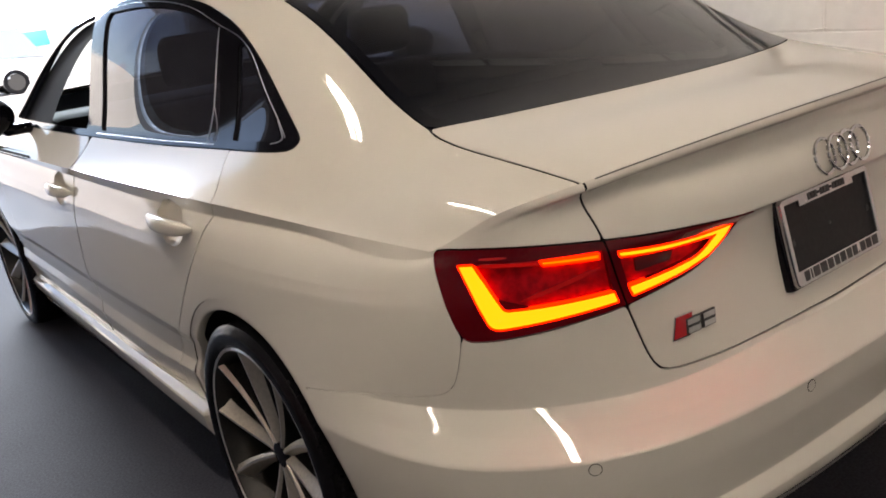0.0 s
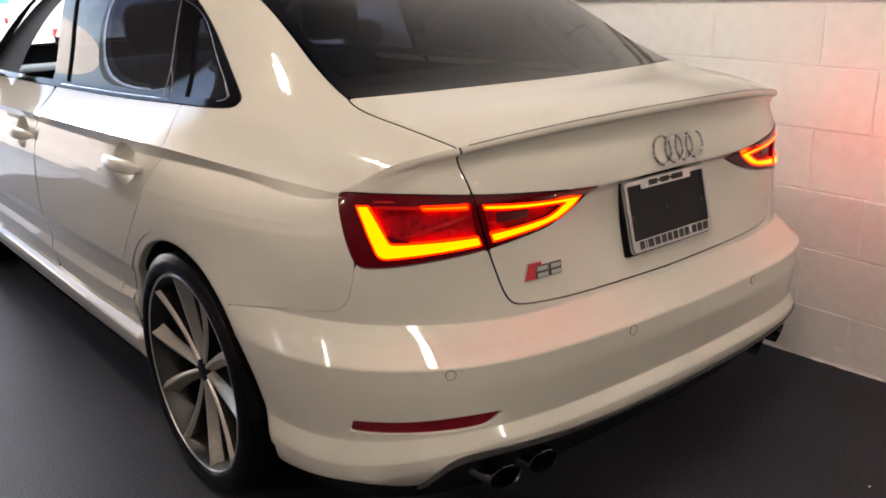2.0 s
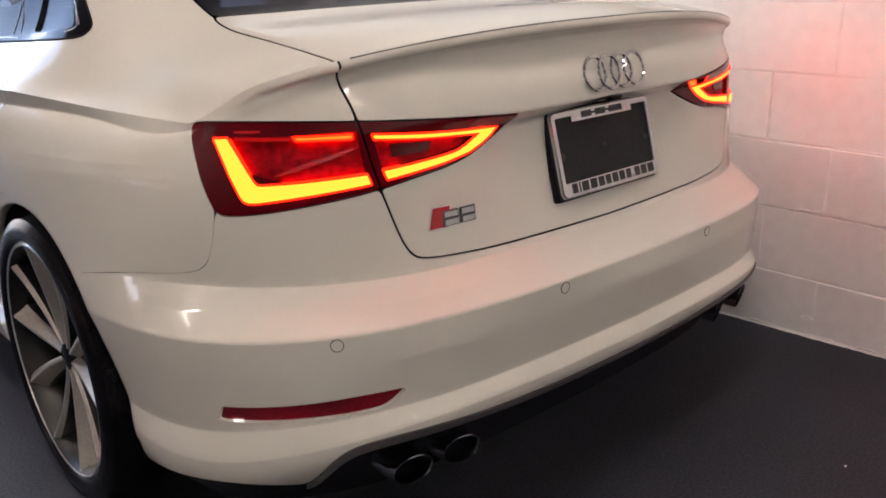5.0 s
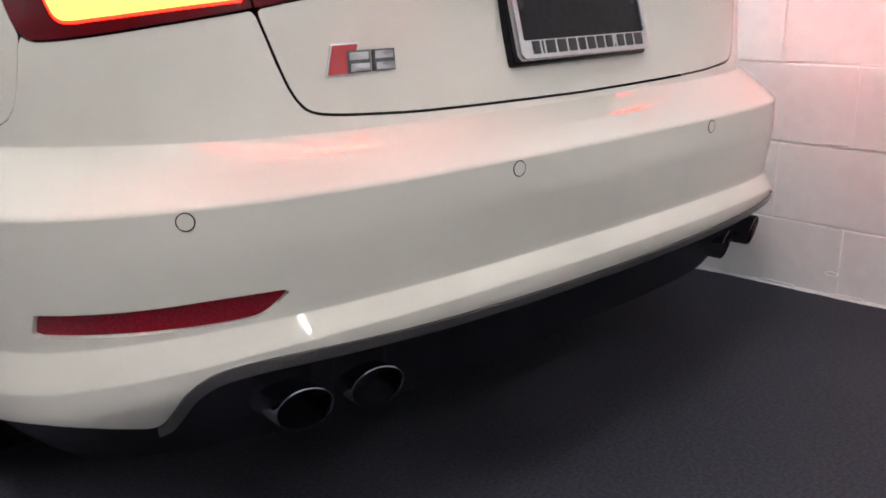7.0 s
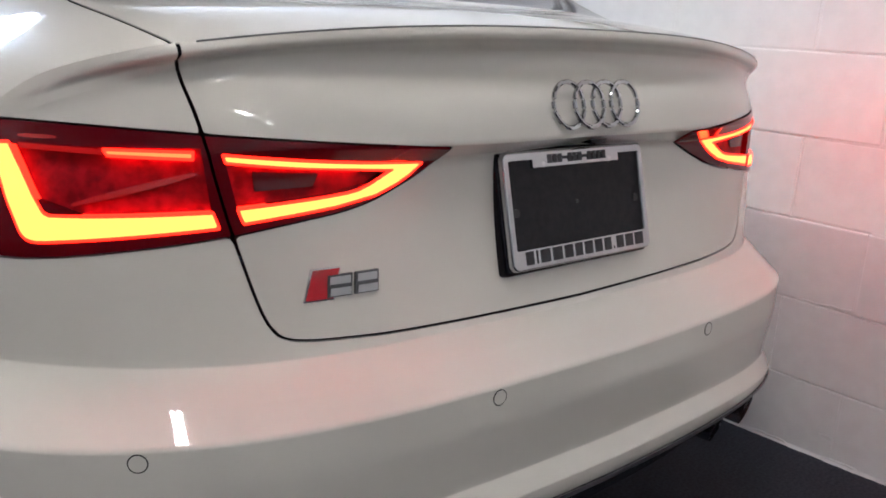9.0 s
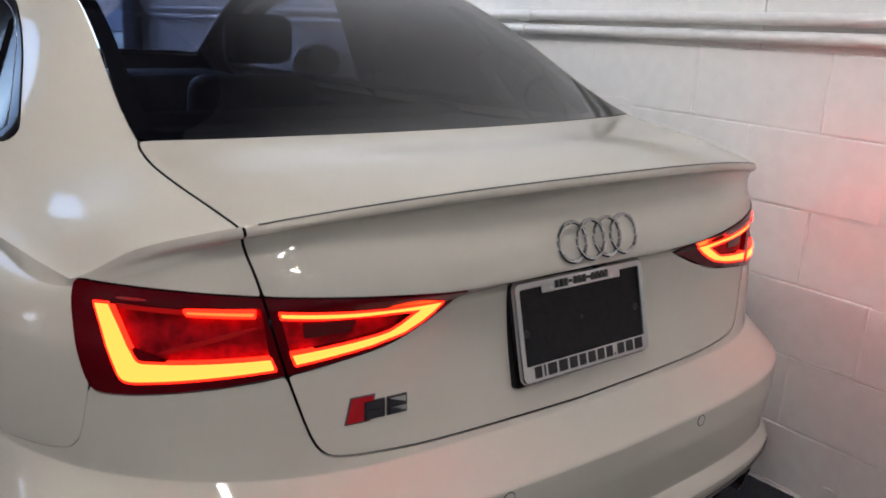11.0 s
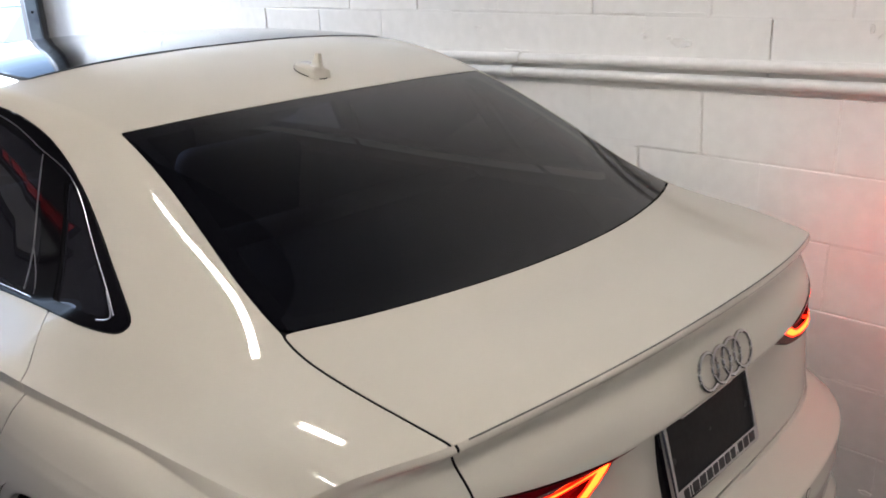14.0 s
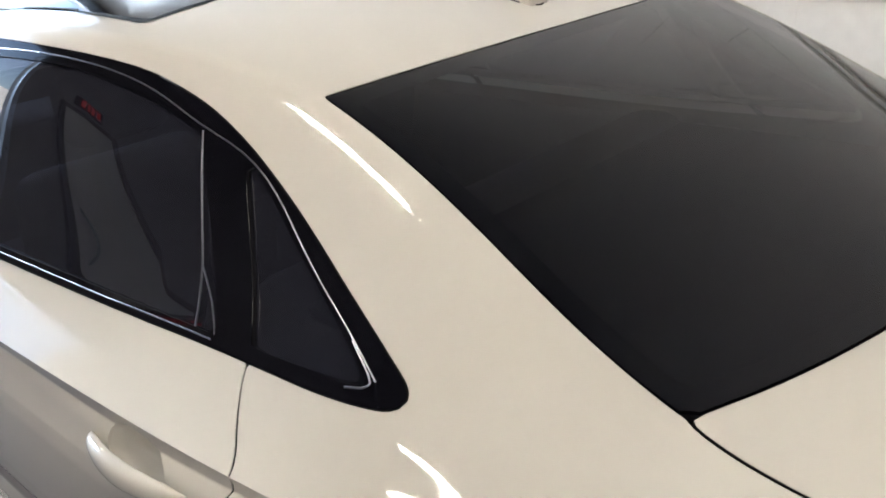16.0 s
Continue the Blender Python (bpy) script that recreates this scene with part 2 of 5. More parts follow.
class Sheet:
    """A fine grid of points with smooth normals, from which panels are cut."""

    def __init__(self, grid):
        r, c, _ = grid.shape
        du, dv = np.gradient(grid, axis=0), np.gradient(grid, axis=1)
        n = np.cross(dv, du)
        n /= np.maximum(np.linalg.norm(n, axis=2, keepdims=True), 1e-9)
        self.V, self.N = grid.reshape(-1, 3), n.reshape(-1, 3)
        i = np.arange(r * c).reshape(r, c)
        self.F = np.stack([i[:-1, :-1], i[:-1, 1:], i[1:, 1:], i[1:, :-1]], -1).reshape(-1, 4)
        self.x, self.y, self.z = self.V.T
        self.a = np.abs(self.x) + self.y

    def cut(self, d, offset=0.0):
        """Points, normals and faces of the part of the sheet where d is below zero."""
        keep = (d[self.F] < 0).any(1)
        verts, norms, faces, index, cutv = [], [], [], {}, {}

        def at(i):
            if i not in index:
                index[i] = len(verts)
                verts.append(self.V[i] + offset * self.N[i])
                norms.append(self.N[i])
            return index[i]

        def mid(i, j):
            k = (min(i, j), max(i, j))
            if k not in cutv:
                t = d[i] / (d[i] - d[j])
                n = self.N[i] * (1 - t) + self.N[j] * t
                n = n / np.linalg.norm(n)
                cutv[k] = len(verts)
                verts.append(self.V[i] * (1 - t) + self.V[j] * t + offset * n)
                norms.append(n)
            return cutv[k]
        for f in self.F[keep]:
            out = []
            for p in range(4):
                i, j = f[p], f[(p + 1) % 4]
                if d[i] < 0:
                    out.append(at(i))
                if (d[i] < 0) != (d[j] < 0):
                    out.append(mid(i, j))
            if len(out) >= 3:
                faces.append(out)
        return verts, norms, faces


def panel(name, pieces, material, parent=None, label="", rim=0.012, edging=0.0016):
    """One mesh from cut pieces of sheets, with a rim turned inwards all round."""
    V, N, F = [], [], []
    for verts, norms, faces in pieces:
        base = len(V)
        V += verts
        N += norms
        F += [[base + i for i in f] for f in faces]
    shell = len(F)
    if rim:
        # the edge turns in painted, then dark colour stands for the gap's shade
        steps = (0.0, edging, rim) if rim > 0.01 else (0.0, rim)
        count = {}
        for f in F:
            for i, j in zip(f, f[1:] + f[:1]):
                k = (min(i, j), max(i, j))
                count[k] = None if k in count else (i, j)
        new_i = {}
        for e in count.values():
            if e is None:
                continue
            for i in e:
                if i not in new_i:
                    new_i[i] = len(V)
                    V += [V[i] - d * N[i] for d in steps]
                    N += [np.zeros(3)] * len(steps)
        for e in count.values():
            if e is not None:
                i, j = new_i[e[0]], new_i[e[1]]
                F += [[i + k, i + k + 1, j + k + 1, j + k] for k in range(len(steps) - 1)]
    ob = mesh_ob(name, V, F, material, parent, label, N)
    if rim > 0.01:
        ob.data.materials.append(DARK)
        ob.data.polygons.foreach_set("material_index", [0] * shell + [k % 2 for k in range(len(F) - shell)])
    return ob


# ---- the car's sheets ----
# stations of the upper body: middle, glass or deck edge, belt, shoulder crease
UPPER = [
    ((0, 0.163, 0.984), (0.555, 0.245, 0.950), (0.661, 0.328, 0.917), (0.728, 0.420, 0.862)),
    ((0, 0.320, 1.006), (0.565, 0.410, 0.984), (0.677, 0.466, 0.934), (0.748, 0.540, 0.866)),
    ((0, 0.464, 1.023), (0.568, 0.592, 1.013), (0.676, 0.632, 0.950), (0.768, 0.690, 0.871)),
    ((0, 0.780, 1.157), (0.547, 0.870, 1.138), (0.694, 0.880, 1.000), (0.800, 0.900, 0.882)),
    ((0, 1.116, 1.282), (0.525, 1.160, 1.266), (0.715, 1.140, 0.989), (0.830, 1.150, 0.890)),
    ((0, 1.530, 1.375), (0.580, 1.530, 1.338), (0.735, 1.530, 0.982), (0.845, 1.530, 0.888)),
    ((0, 2.200, 1.400), (0.600, 2.200, 1.345), (0.765, 2.200, 0.985), (0.855, 2.200, 0.882)),
    ((0, 2.850, 1.345), (0.570, 2.780, 1.290), (0.770, 2.850, 0.975), (0.860, 2.850, 0.872)),
    ((0, 3.550, 1.030), (0.640, 3.420, 1.010), (0.745, 3.480, 0.930), (0.845, 3.500, 0.845)),
    ((0, 4.300, 0.800), (0.480, 4.250, 0.780), (0.620, 4.180, 0.750), (0.720, 4.050, 0.710)),
]
UT = np.array([0, 0.19, 0.37, 0.66, 1.0, 1.35, 2.0, 2.65, 3.35, 4.15])
us = np.unique(np.concatenate([np.linspace(0, 1.4, 120), np.linspace(1.4, 4.15, 80)]))
ctrl = np.array(UPPER)
tracks = np.stack([spline(UT, ctrl[:, k], us) for k in range(4)], 1)


def section(p, ease, lean, bend):
    """Across one station, from the middle out to the shoulder, with a small radius at the edge and belt."""
    t, e, b, s = p
    half = np.linspace(0, 1, 40)
    crown = t + (e - t) * half[:, None]
    crown[:, 2] = t[2] + (e[2] - t[2]) * half**2.6
    crown[:, 1] = t[1] + (e[1] - t[1]) * half**bend
    d0 = crown[-1] - crown[-2]
    d0 = d0 / np.linalg.norm(d0)
    L = np.linalg.norm(b - e)
    v = np.linspace(0, 1, 26)[1:, None]
    de, db = (b - e), (s - b)
    # cubic from the edge to the belt
    t0, t1 = 0.55 * L * (ease * d0 + (1 - ease) * de / L), 0.9 * L * (lean * de / L + (1 - lean) * db / np.linalg.norm(db))
    turn = 0.536 * de / L + 0.464 * db / np.linalg.norm(db)
    side = (2 * v**3 - 3 * v**2 + 1) * e + (v**3 - 2 * v**2 + v) * t0 * 1.6 + (-2 * v**3 + 3 * v**2) * b + (v**3 - v**2) * t1
    M = np.linalg.norm(db)
    t2, t3 = turn / np.linalg.norm(turn) * M, db * np.array([1.25, 1.0, 0.75])
    low = (2 * v**3 - 3 * v**2 + 1) * b + (v**3 - 2 * v**2 + v) * t2 + (-2 * v**3 + 3 * v**2) * s + (v**3 - v**2) * t3
    return np.concatenate([crown, side, low[1:]])


eases = spline([0, 0.15, 0.30, 0.40, 0.50, 0.62, 0.8, 1.0, 1.35, 4.2], np.array([0.82, 0.65, 0.47, 0.33, 0.31, 0.47, 0.59, 0.50, 0.5, 0.5])[:, None], us)[:, 0]
leans = np.interp(us, [0, 0.9, 1.2, 4.2], [0.536, 0.536, 0.96, 0.96])
bends = np.interp(us, [0, 0.19, 0.37], [2.4, 2.1, 2.0])
half_up = np.stack([section(p, *k) for p, *k in zip(tracks, eases, leans, bends)])
mirror = np.array([-1, 1, 1])
UPPER_SHEET = Sheet(np.concatenate([half_up[:, ::-1] * mirror, half_up[:, 1:]], 1))
rear_edge = half_up[0]
side_edge = tracks[1:, 3]

# levels of the lower body, each at the columns 0 (middle of the tail), x 0.28, x 0.54, corner, behind the wheel, then along the flank
COLS = [0, 0.28, 0.56, 0.86, 1.2, 1.55, 2.0, 2.8, 3.7, 4.4, 5.0]
FLANK_Y = [1.05, 1.5, 2.3, 3.2, 3.9, 4.35]


def level(rear, z_flank, w_flank):
    """rear: five (x, y, z); then height and half-width along the flank."""
    flank = [(w, y, z_flank) for y, w in zip(FLANK_Y, w_flank)]
    return np.array(list(rear) + flank)


W = lambda d: [0.840 + d, 0.850 + d, 0.860 + d, 0.862 + d, 0.835 + d, 0.70 + d]
LEVELS = [  # smooth runs; a crease lies between two runs
    [level([(0, 0.192, 0.955), (0.28, 0.203, 0.950), (0.549, 0.257, 0.924), (0.727, 0.420, 0.852), (0.766, 0.70, 0.850)], 0.858, [0.813, 0.836, 0.846, 0.851, 0.826, 0.69]),
     level([(0, 0.191, 0.928), (0.28, 0.202, 0.923), (0.545, 0.254, 0.905), (0.730, 0.418, 0.845), (0.786, 0.70, 0.834)], 0.836, [0.827, 0.841, 0.851, 0.855, 0.829, 0.692]),
     level([(0, 0.1605, 0.890), (0.28, 0.1735, 0.886), (0.539, 0.238, 0.876), (0.734, 0.413, 0.829), (0.803, 0.70, 0.811)], 0.811, W(-0.005)),
     level([(0, 0.148, 0.842), (0.275, 0.161, 0.840), (0.532, 0.226, 0.838), (0.736, 0.405, 0.806), (0.815, 0.70, 0.785)], 0.775, W(0.002))],
    [level([(0, 0.204, 0.822), (0.27, 0.196, 0.815), (0.526, 0.224, 0.812), (0.738, 0.395, 0.78), (0.822, 0.70, 0.76)], 0.74, W(0.006)),
     level([(0, 0.193, 0.72), (0.28, 0.187, 0.72), (0.520, 0.218, 0.72), (0.738, 0.380, 0.70), (0.830, 0.70, 0.68)], 0.66, W(0.006)),
     level([(0, 0.156, 0.600), (0.28, 0.166, 0.600), (0.530, 0.212, 0.602), (0.742, 0.390, 0.605), (0.838, 0.70, 0.60)], 0.57, W(0.002))],
    [level([(0, 0.113, 0.576), (0.28, 0.124, 0.575), (0.540, 0.173, 0.573), (0.755, 0.368, 0.570), (0.842, 0.70, 0.56)], 0.53, W(-0.001)),
     level([(0, 0.073, 0.548), (0.28, 0.085, 0.547), (0.560, 0.145, 0.542), (0.778, 0.345, 0.530), (0.845, 0.70, 0.515)], 0.50, W(-0.012))],
    [level([(0, 0.073, 0.500), (0.28, 0.085, 0.498), (0.560, 0.145, 0.490), (0.777, 0.347, 0.475), (0.838, 0.70, 0.46)], 0.44, W(-0.022)),
     level([(0, 0.088, 0.412), (0.28, 0.100, 0.410), (0.555, 0.156, 0.400), (0.768, 0.354, 0.366), (0.822, 0.69, 0.35)], 0.405, W(-0.014))],
    [level([(0, 0.070, 0.386), (0.28, 0.082, 0.384), (0.560, 0.141, 0.370), (0.778, 0.342, 0.318), (0.822, 0.68, 0.30)], 0.34, W(-0.030)),
     level([(0, 0.076, 0.360), (0.28, 0.088, 0.356), (0.560, 0.148, 0.340), (0.774, 0.348, 0.275), (0.815, 0.68, 0.25)], 0.26, W(-0.045)),
     level([(0, 0.100, 0.325), (0.28, 0.112, 0.322), (0.555, 0.175, 0.305), (0.760, 0.368, 0.238), (0.802, 0.68, 0.212)], 0.20, W(-0.05))],
    [level([(0, 0.135, 0.285), (0.28, 0.147, 0.281), (0.550, 0.205, 0.262), (0.745, 0.385, 0.212), (0.790, 0.68, 0.19)], 0.185, W(-0.04)),
     level([(0, 0.200, 0.200), (0.28, 0.210, 0.198), (0.540, 0.260, 0.190), (0.720, 0.420, 0.170), (0.760, 0.68, 0.165)], 0.17, W(-0.10))],
]
cs = np.unique(np.concatenate([np.linspace(0, 1.25, 150), np.linspace(1.25, 5.0, 130)]))
top_line = np.concatenate([rear_edge, side_edge])
run = np.concatenate([[0], np.cumsum(np.linalg.norm(np.diff(top_line, axis=0), axis=1))])
corner_run = run[len(rear_edge) - 1]
# the shoulder line, taken at the same columns as the levels
marks = np.interp(cs, [0, 0.86, 5.0], [0, corner_run, run[-1]])
top = np.stack([np.interp(marks, run, top_line[:, k]) for k in range(3)], 1)
rows = [top[None]]
for r, group in enumerate(LEVELS):
    curves = np.stack([spline(COLS, g, cs) for g in group])
    if r == 0:
        # a thin spoiler lip along the lid's edge, fading out towards the corners
        fade = np.clip((0.80 - cs) / 0.25, 0, 1)[:, None]
        fade = fade * fade * (3 - 2 * fade)
        for dy, dz, k in ((-0.0015, -0.0015, 0.08), (-0.0040, -0.0045, 0.16), (-0.0054, -0.0090, 0.26), (-0.0044, -0.0132, 0.36), (0.0008, -0.0164, 0.48), (0.0088, -0.0188, 0.6)):
            plain = top + (curves[0] - top) * k
            rows.append((plain + fade * (top + np.array([0, dy, dz]) - plain))[None])
        first = np.linspace(0, 1, 4)[1:-1, None, None]
        rows.append(rows[-1][-1:] * (1 - first) + curves[:1] * first)
    else:
        first = np.array([0.07, 0.2, 0.45, 0.75])[:, None, None]
        rows.append(rows[-1][-1:] * (1 - first) + curves[:1] * first)
    if len(group) > 1:
        at = np.arange(len(group))
        fine = np.linspace(0, len(group) - 1, 9 * (len(group) - 1) + 1)
        rows.append(spline(at, curves.reshape(len(group), -1), fine).reshape(len(fine), len(cs), 3))
    else:
        rows.append(curves)
low = np.concatenate(rows)
low = np.concatenate([low[:, ::-1] * mirror, low[:, 1:]], 1)
LOWER_SHEET = Sheet(low[::-1])



def finer(grid, k):
    """The grid with k times as many points each way."""
    for axis in (0, 1):
        g = np.moveaxis(grid, axis, 0)
        t = np.arange((len(g) - 1) * k + 1) / k
        i = np.minimum(t.astype(int), len(g) - 2)
        f = (t - i).reshape(-1, 1, 1)
        grid = np.moveaxis(g[i] * (1 - f) + g[i + 1] * f, 0, axis)
    return grid


def lamp_sheet(side):
    """A close-meshed piece of the lower sheet round one tail lamp."""
    g, n = low[::-1], LOWER_SHEET.N.reshape(low.shape)
    inside = (g[..., 0] * side > 0.2) & (g[..., 1] < 0.62) & (g[..., 2] > 0.70) & (g[..., 2] < 0.885)
    r, c = np.where(inside.any(1))[0], np.where(inside.any(0))[0]
    g, n = (q[r[0] - 1:r[-1] + 2, c[0] - 1:c[-1] + 2] for q in (g, n))
    sheet = Sheet(finer(g, 5))
    n = finer(n, 5).reshape(-1, 3)
    sheet.N = n / np.linalg.norm(n, axis=1, keepdims=True)
    return sheet


# ---- cutting the panels ----
CAR = tagged(new("car"), "ivory white four-door sedan with black window trim and lit tail lights", "car")
GAP = 0.0018


def sd_az(sheet, poly, times=2):
    return poly_sd(np.stack([sheet.a, sheet.z], 1), rounded(poly, times))


def sd_yz(sheet, poly, times=2):
    return poly_sd(np.stack([sheet.y, sheet.z], 1), rounded(poly, times))


def sd_xy(sheet, poly, times=2):
    return poly_sd(np.stack([np.abs(sheet.x), sheet.y], 1), rounded(poly, times))


LID_XZ = [(-0.4, 1.3), (0.562, 1.3), (0.562, 0.948), (0.550, 0.911), (0.5415, 0.862), (0.530, 0.805), (0.5155, 0.7455), (0.5055, 0.711), (0.4965, 0.679), (0.486, 0.647), (0.471, 0.6255), (0.440, 0.6195), (0.395, 0.6165), (0.30, 0.611), (0.0, 0.608), (-0.4, 0.608)]
LID_XY = [(-0.4, -0.3), (0.562, -0.3), (0.562, 0.243), (0.5675, 0.28), (0.5755, 0.34), (0.5815, 0.40), (0.583, 0.47), (0.581, 0.53), (0.5765, 0.575), (0.5715, 0.598), (0.5715, 0.598), (0.45, 0.543), (0.3, 0.499), (0.15, 0.472), (0, 0.4645), (-0.4, 0.4645)]
GLASS_XY = [(-0.4, 0.4657), (0, 0.4657), (0.15, 0.4732), (0.3, 0.5002), (0.45, 0.5442), (0.570, 0.5985), (0.570, 0.5985), (0.5595, 0.72), (0.541, 0.87), (0.527, 1.0), (0.516, 1.161), (0.516, 1.161), (0.4, 1.141), (0.2, 1.121), (0, 1.116), (-0.4, 1.116)]
LAMP_AZ = [(0.415, 0.836), (0.415, 0.836), (0.60, 0.847), (0.775, 0.856), (0.95, 0.863), (1.125, 0.866), (1.146, 0.858), (1.132, 0.80), (1.110, 0.748), (1.090, 0.725), (1.066, 0.721), (0.98, 0.724), (0.75, 0.744), (0.657, 0.757), (0.56, 0.768), (0.496, 0.792), (0.454, 0.812)]
BUMPER_AZ = [(-0.4, 0.79), (1.095, 0.79), (1.098, 0.722), (1.110, 0.682), (1.130, 0.640), (1.175, 0.624), (1.359, 0.612), (1.573, 0.578), (1.75, 0.55), (1.75, -0.1), (-0.4, -0.1)]
SKIRT_AZ = [(-0.4, -0.1), (-0.4, 0.354), (0.2, 0.354), (0.45, 0.3575), (0.62, 0.3595), (0.71, 0.3575), (0.761, 0.3535), (0.801, 0.348), (0.83, 0.340), (0.865, 0.322), (0.902, 0.289), (0.937, 0.261), (0.988, 0.266), (1.047, 0.274), (1.17, 0.272), (1.374, 0.238), (1.46, 0.215), (1.7, 0.205), (6, 0.205), (6, -0.1)]
DLO = [(0.866, 1.004), (0.870, 0.990), (0.905, 0.983), (1.13, 0.976), (1.5, 0.966), (2.0, 0.966), (3.2, 0.962), (3.26, 0.985), (2.95, 1.17), (2.6, 1.285), (2.2, 1.328), (1.8, 1.330), (1.504, 1.309), (1.355, 1.270), (1.258, 1.227), (1.17, 1.177), (1.03, 1.094), (0.90, 1.024)]
QUARTER_GLASS = [(0.925, 1.003), (0.95, 0.999), (1.125, 0.990), (1.135, 0.995), (1.232, 1.195), (1.225, 1.197), (1.175, 1.162), (1.08, 1.092), (0.97, 1.030)]
REAR_GLASS = [(1.205, 0.986), (1.205, 0.986), (1.5, 0.983), (1.96, 0.983), (1.96, 0.983), (1.985, 1.302), (1.985, 1.302), (1.75, 1.305), (1.57, 1.293), (1.42, 1.260), (1.318, 1.222), (1.318, 1.222), (1.262, 1.10)]
FRONT_GLASS = [(2.08, 0.983), (2.08, 0.983), (3.08, 0.980), (3.08, 0.980), (2.86, 1.15), (2.55, 1.265), (2.2, 1.302), (2.11, 1.304), (2.11, 1.304)]
REAR_DOOR = [(1.129, 1.05), (1.129, 0.975), (1.105, 0.934), (1.060, 0.897), (1.053, 0.880), (1.075, 0.845), (1.106, 0.812), (1.18, 0.732), (1.305, 0.615), (1.402, 0.515), (1.475, 0.420), (1.492, 0.380), (1.498, 0.335), (1.52, 0.326), (2.09, 0.322), (2.125, 0.34), (2.135, 0.5), (2.10, 0.66), (2.06, 0.8), (2.02, 1.0), (2.02, 1.05)]
FRONT_DOOR = [(2.027, 1.05), (2.027, 1.0), (2.067, 0.8), (2.107, 0.66), (2.142, 0.5), (2.132, 0.34), (2.16, 0.322), (3.10, 0.322), (3.14, 0.34), (3.16, 0.6), (3.18, 1.0), (3.18, 1.05)]
SUNROOF_XY = [(-0.4, 1.572), (0.515, 1.572), (0.531, 1.585), (0.540, 2.0), (0.53, 2.55), (-0.4, 2.58)]
SHIELD_XY = [(-0.4, 2.83), (0, 2.83), (0.3, 2.80), (0.555, 2.75), (0.555, 2.75), (0.62, 3.38), (0.62, 3.38), (0.3, 3.50), (0, 3.52), (-0.4, 3.52)]
L, U = LOWER_SHEET, UPPER_SHEET
arch = np.minimum(np.hypot(L.y - 1.003, L.z - 0.282), np.hypot(L.y - 3.627, L.z - 0.282)) - 0.404
arch = np.where(L.y > 0.5, arch, 1.0)
l_lid = np.where(L.y < 0.5, poly_sd(np.stack([np.abs(L.x), L.z], 1), rounded(LID_XZ)), 1.0)
l_lamp = np.where(L.y < 0.6, sd_az(L, LAMP_AZ), 1.0)
l_bumper = np.where(L.y < 0.95, sd_az(L, BUMPER_AZ), 1.0)
l_skirt = sd_az(L, SKIRT_AZ)
l_rdoor, l_fdoor = sd_yz(L, REAR_DOOR), sd_yz(L, FRONT_DOOR)
u_lid = np.where(U.y < 0.7, sd_xy(U, LID_XY), 1.0)
u_glass = np.where(U.y < 1.3, sd_xy(U, GLASS_XY), 1.0)
u_sun = np.where(U.z > 1.2, sd_xy(U, SUNROOF_XY, 1), 1.0)
u_shield = np.where(U.y > 2.6, sd_xy(U, SHIELD_XY), 1.0)
u_dlo = np.where(np.abs(U.x) > 0.5, sd_yz(U, DLO), 1.0)
u_rdoor, u_fdoor = sd_yz(U, REAR_DOOR), sd_yz(U, FRONT_DOOR)


def big(*ds):
    return np.maximum.reduce(ds)


body_l = big(GAP - l_lid, GAP - l_lamp, 0.0006 - l_bumper, 0.0013 - l_rdoor, 0.0013 - l_fdoor, -arch, 0.001 - l_skirt)
body_u = big(GAP - u_lid, GAP - u_glass, 0.0045 - u_sun, GAP - u_shield, GAP - u_dlo, 0.0013 - u_rdoor, 0.0013 - u_fdoor)
panel("body", [L.cut(body_l), U.cut(body_u)], PAINT, CAR)
REFLECTOR_AZ = [(1.118, 0.413), (1.118, 0.413), (0.916, 0.423), (0.801, 0.431), (0.690, 0.434), (0.690, 0.434), (0.726, 0.410), (0.755, 0.402), (0.923, 0.394), (1.131, 0.386), (1.131, 0.386)]
l_refl = np.where((L.z < 0.5) & (L.y < 0.6), sd_az(L, REFLECTOR_AZ), 1.0)
BUMPER = panel("bumper", [L.cut(big(l_bumper + 0.0006, GAP - l_lamp, GAP - l_lid, -arch, 0.001 - l_skirt, 0.001 - l_refl))], PAINT, CAR, edging=0.009)
LID = panel("trunk_lid", [L.cut(big(l_lid + GAP, GAP - l_lamp)), U.cut(u_lid + GAP)], PAINT, CAR)
DOORS = []
BOWLS = [np.hypot((L.y - yc) / 0.076, (L.z - zc) / 0.054) * 0.05 - 0.05 for yc, zc in ((1.2745, 0.822), (2.2145, 0.806))]
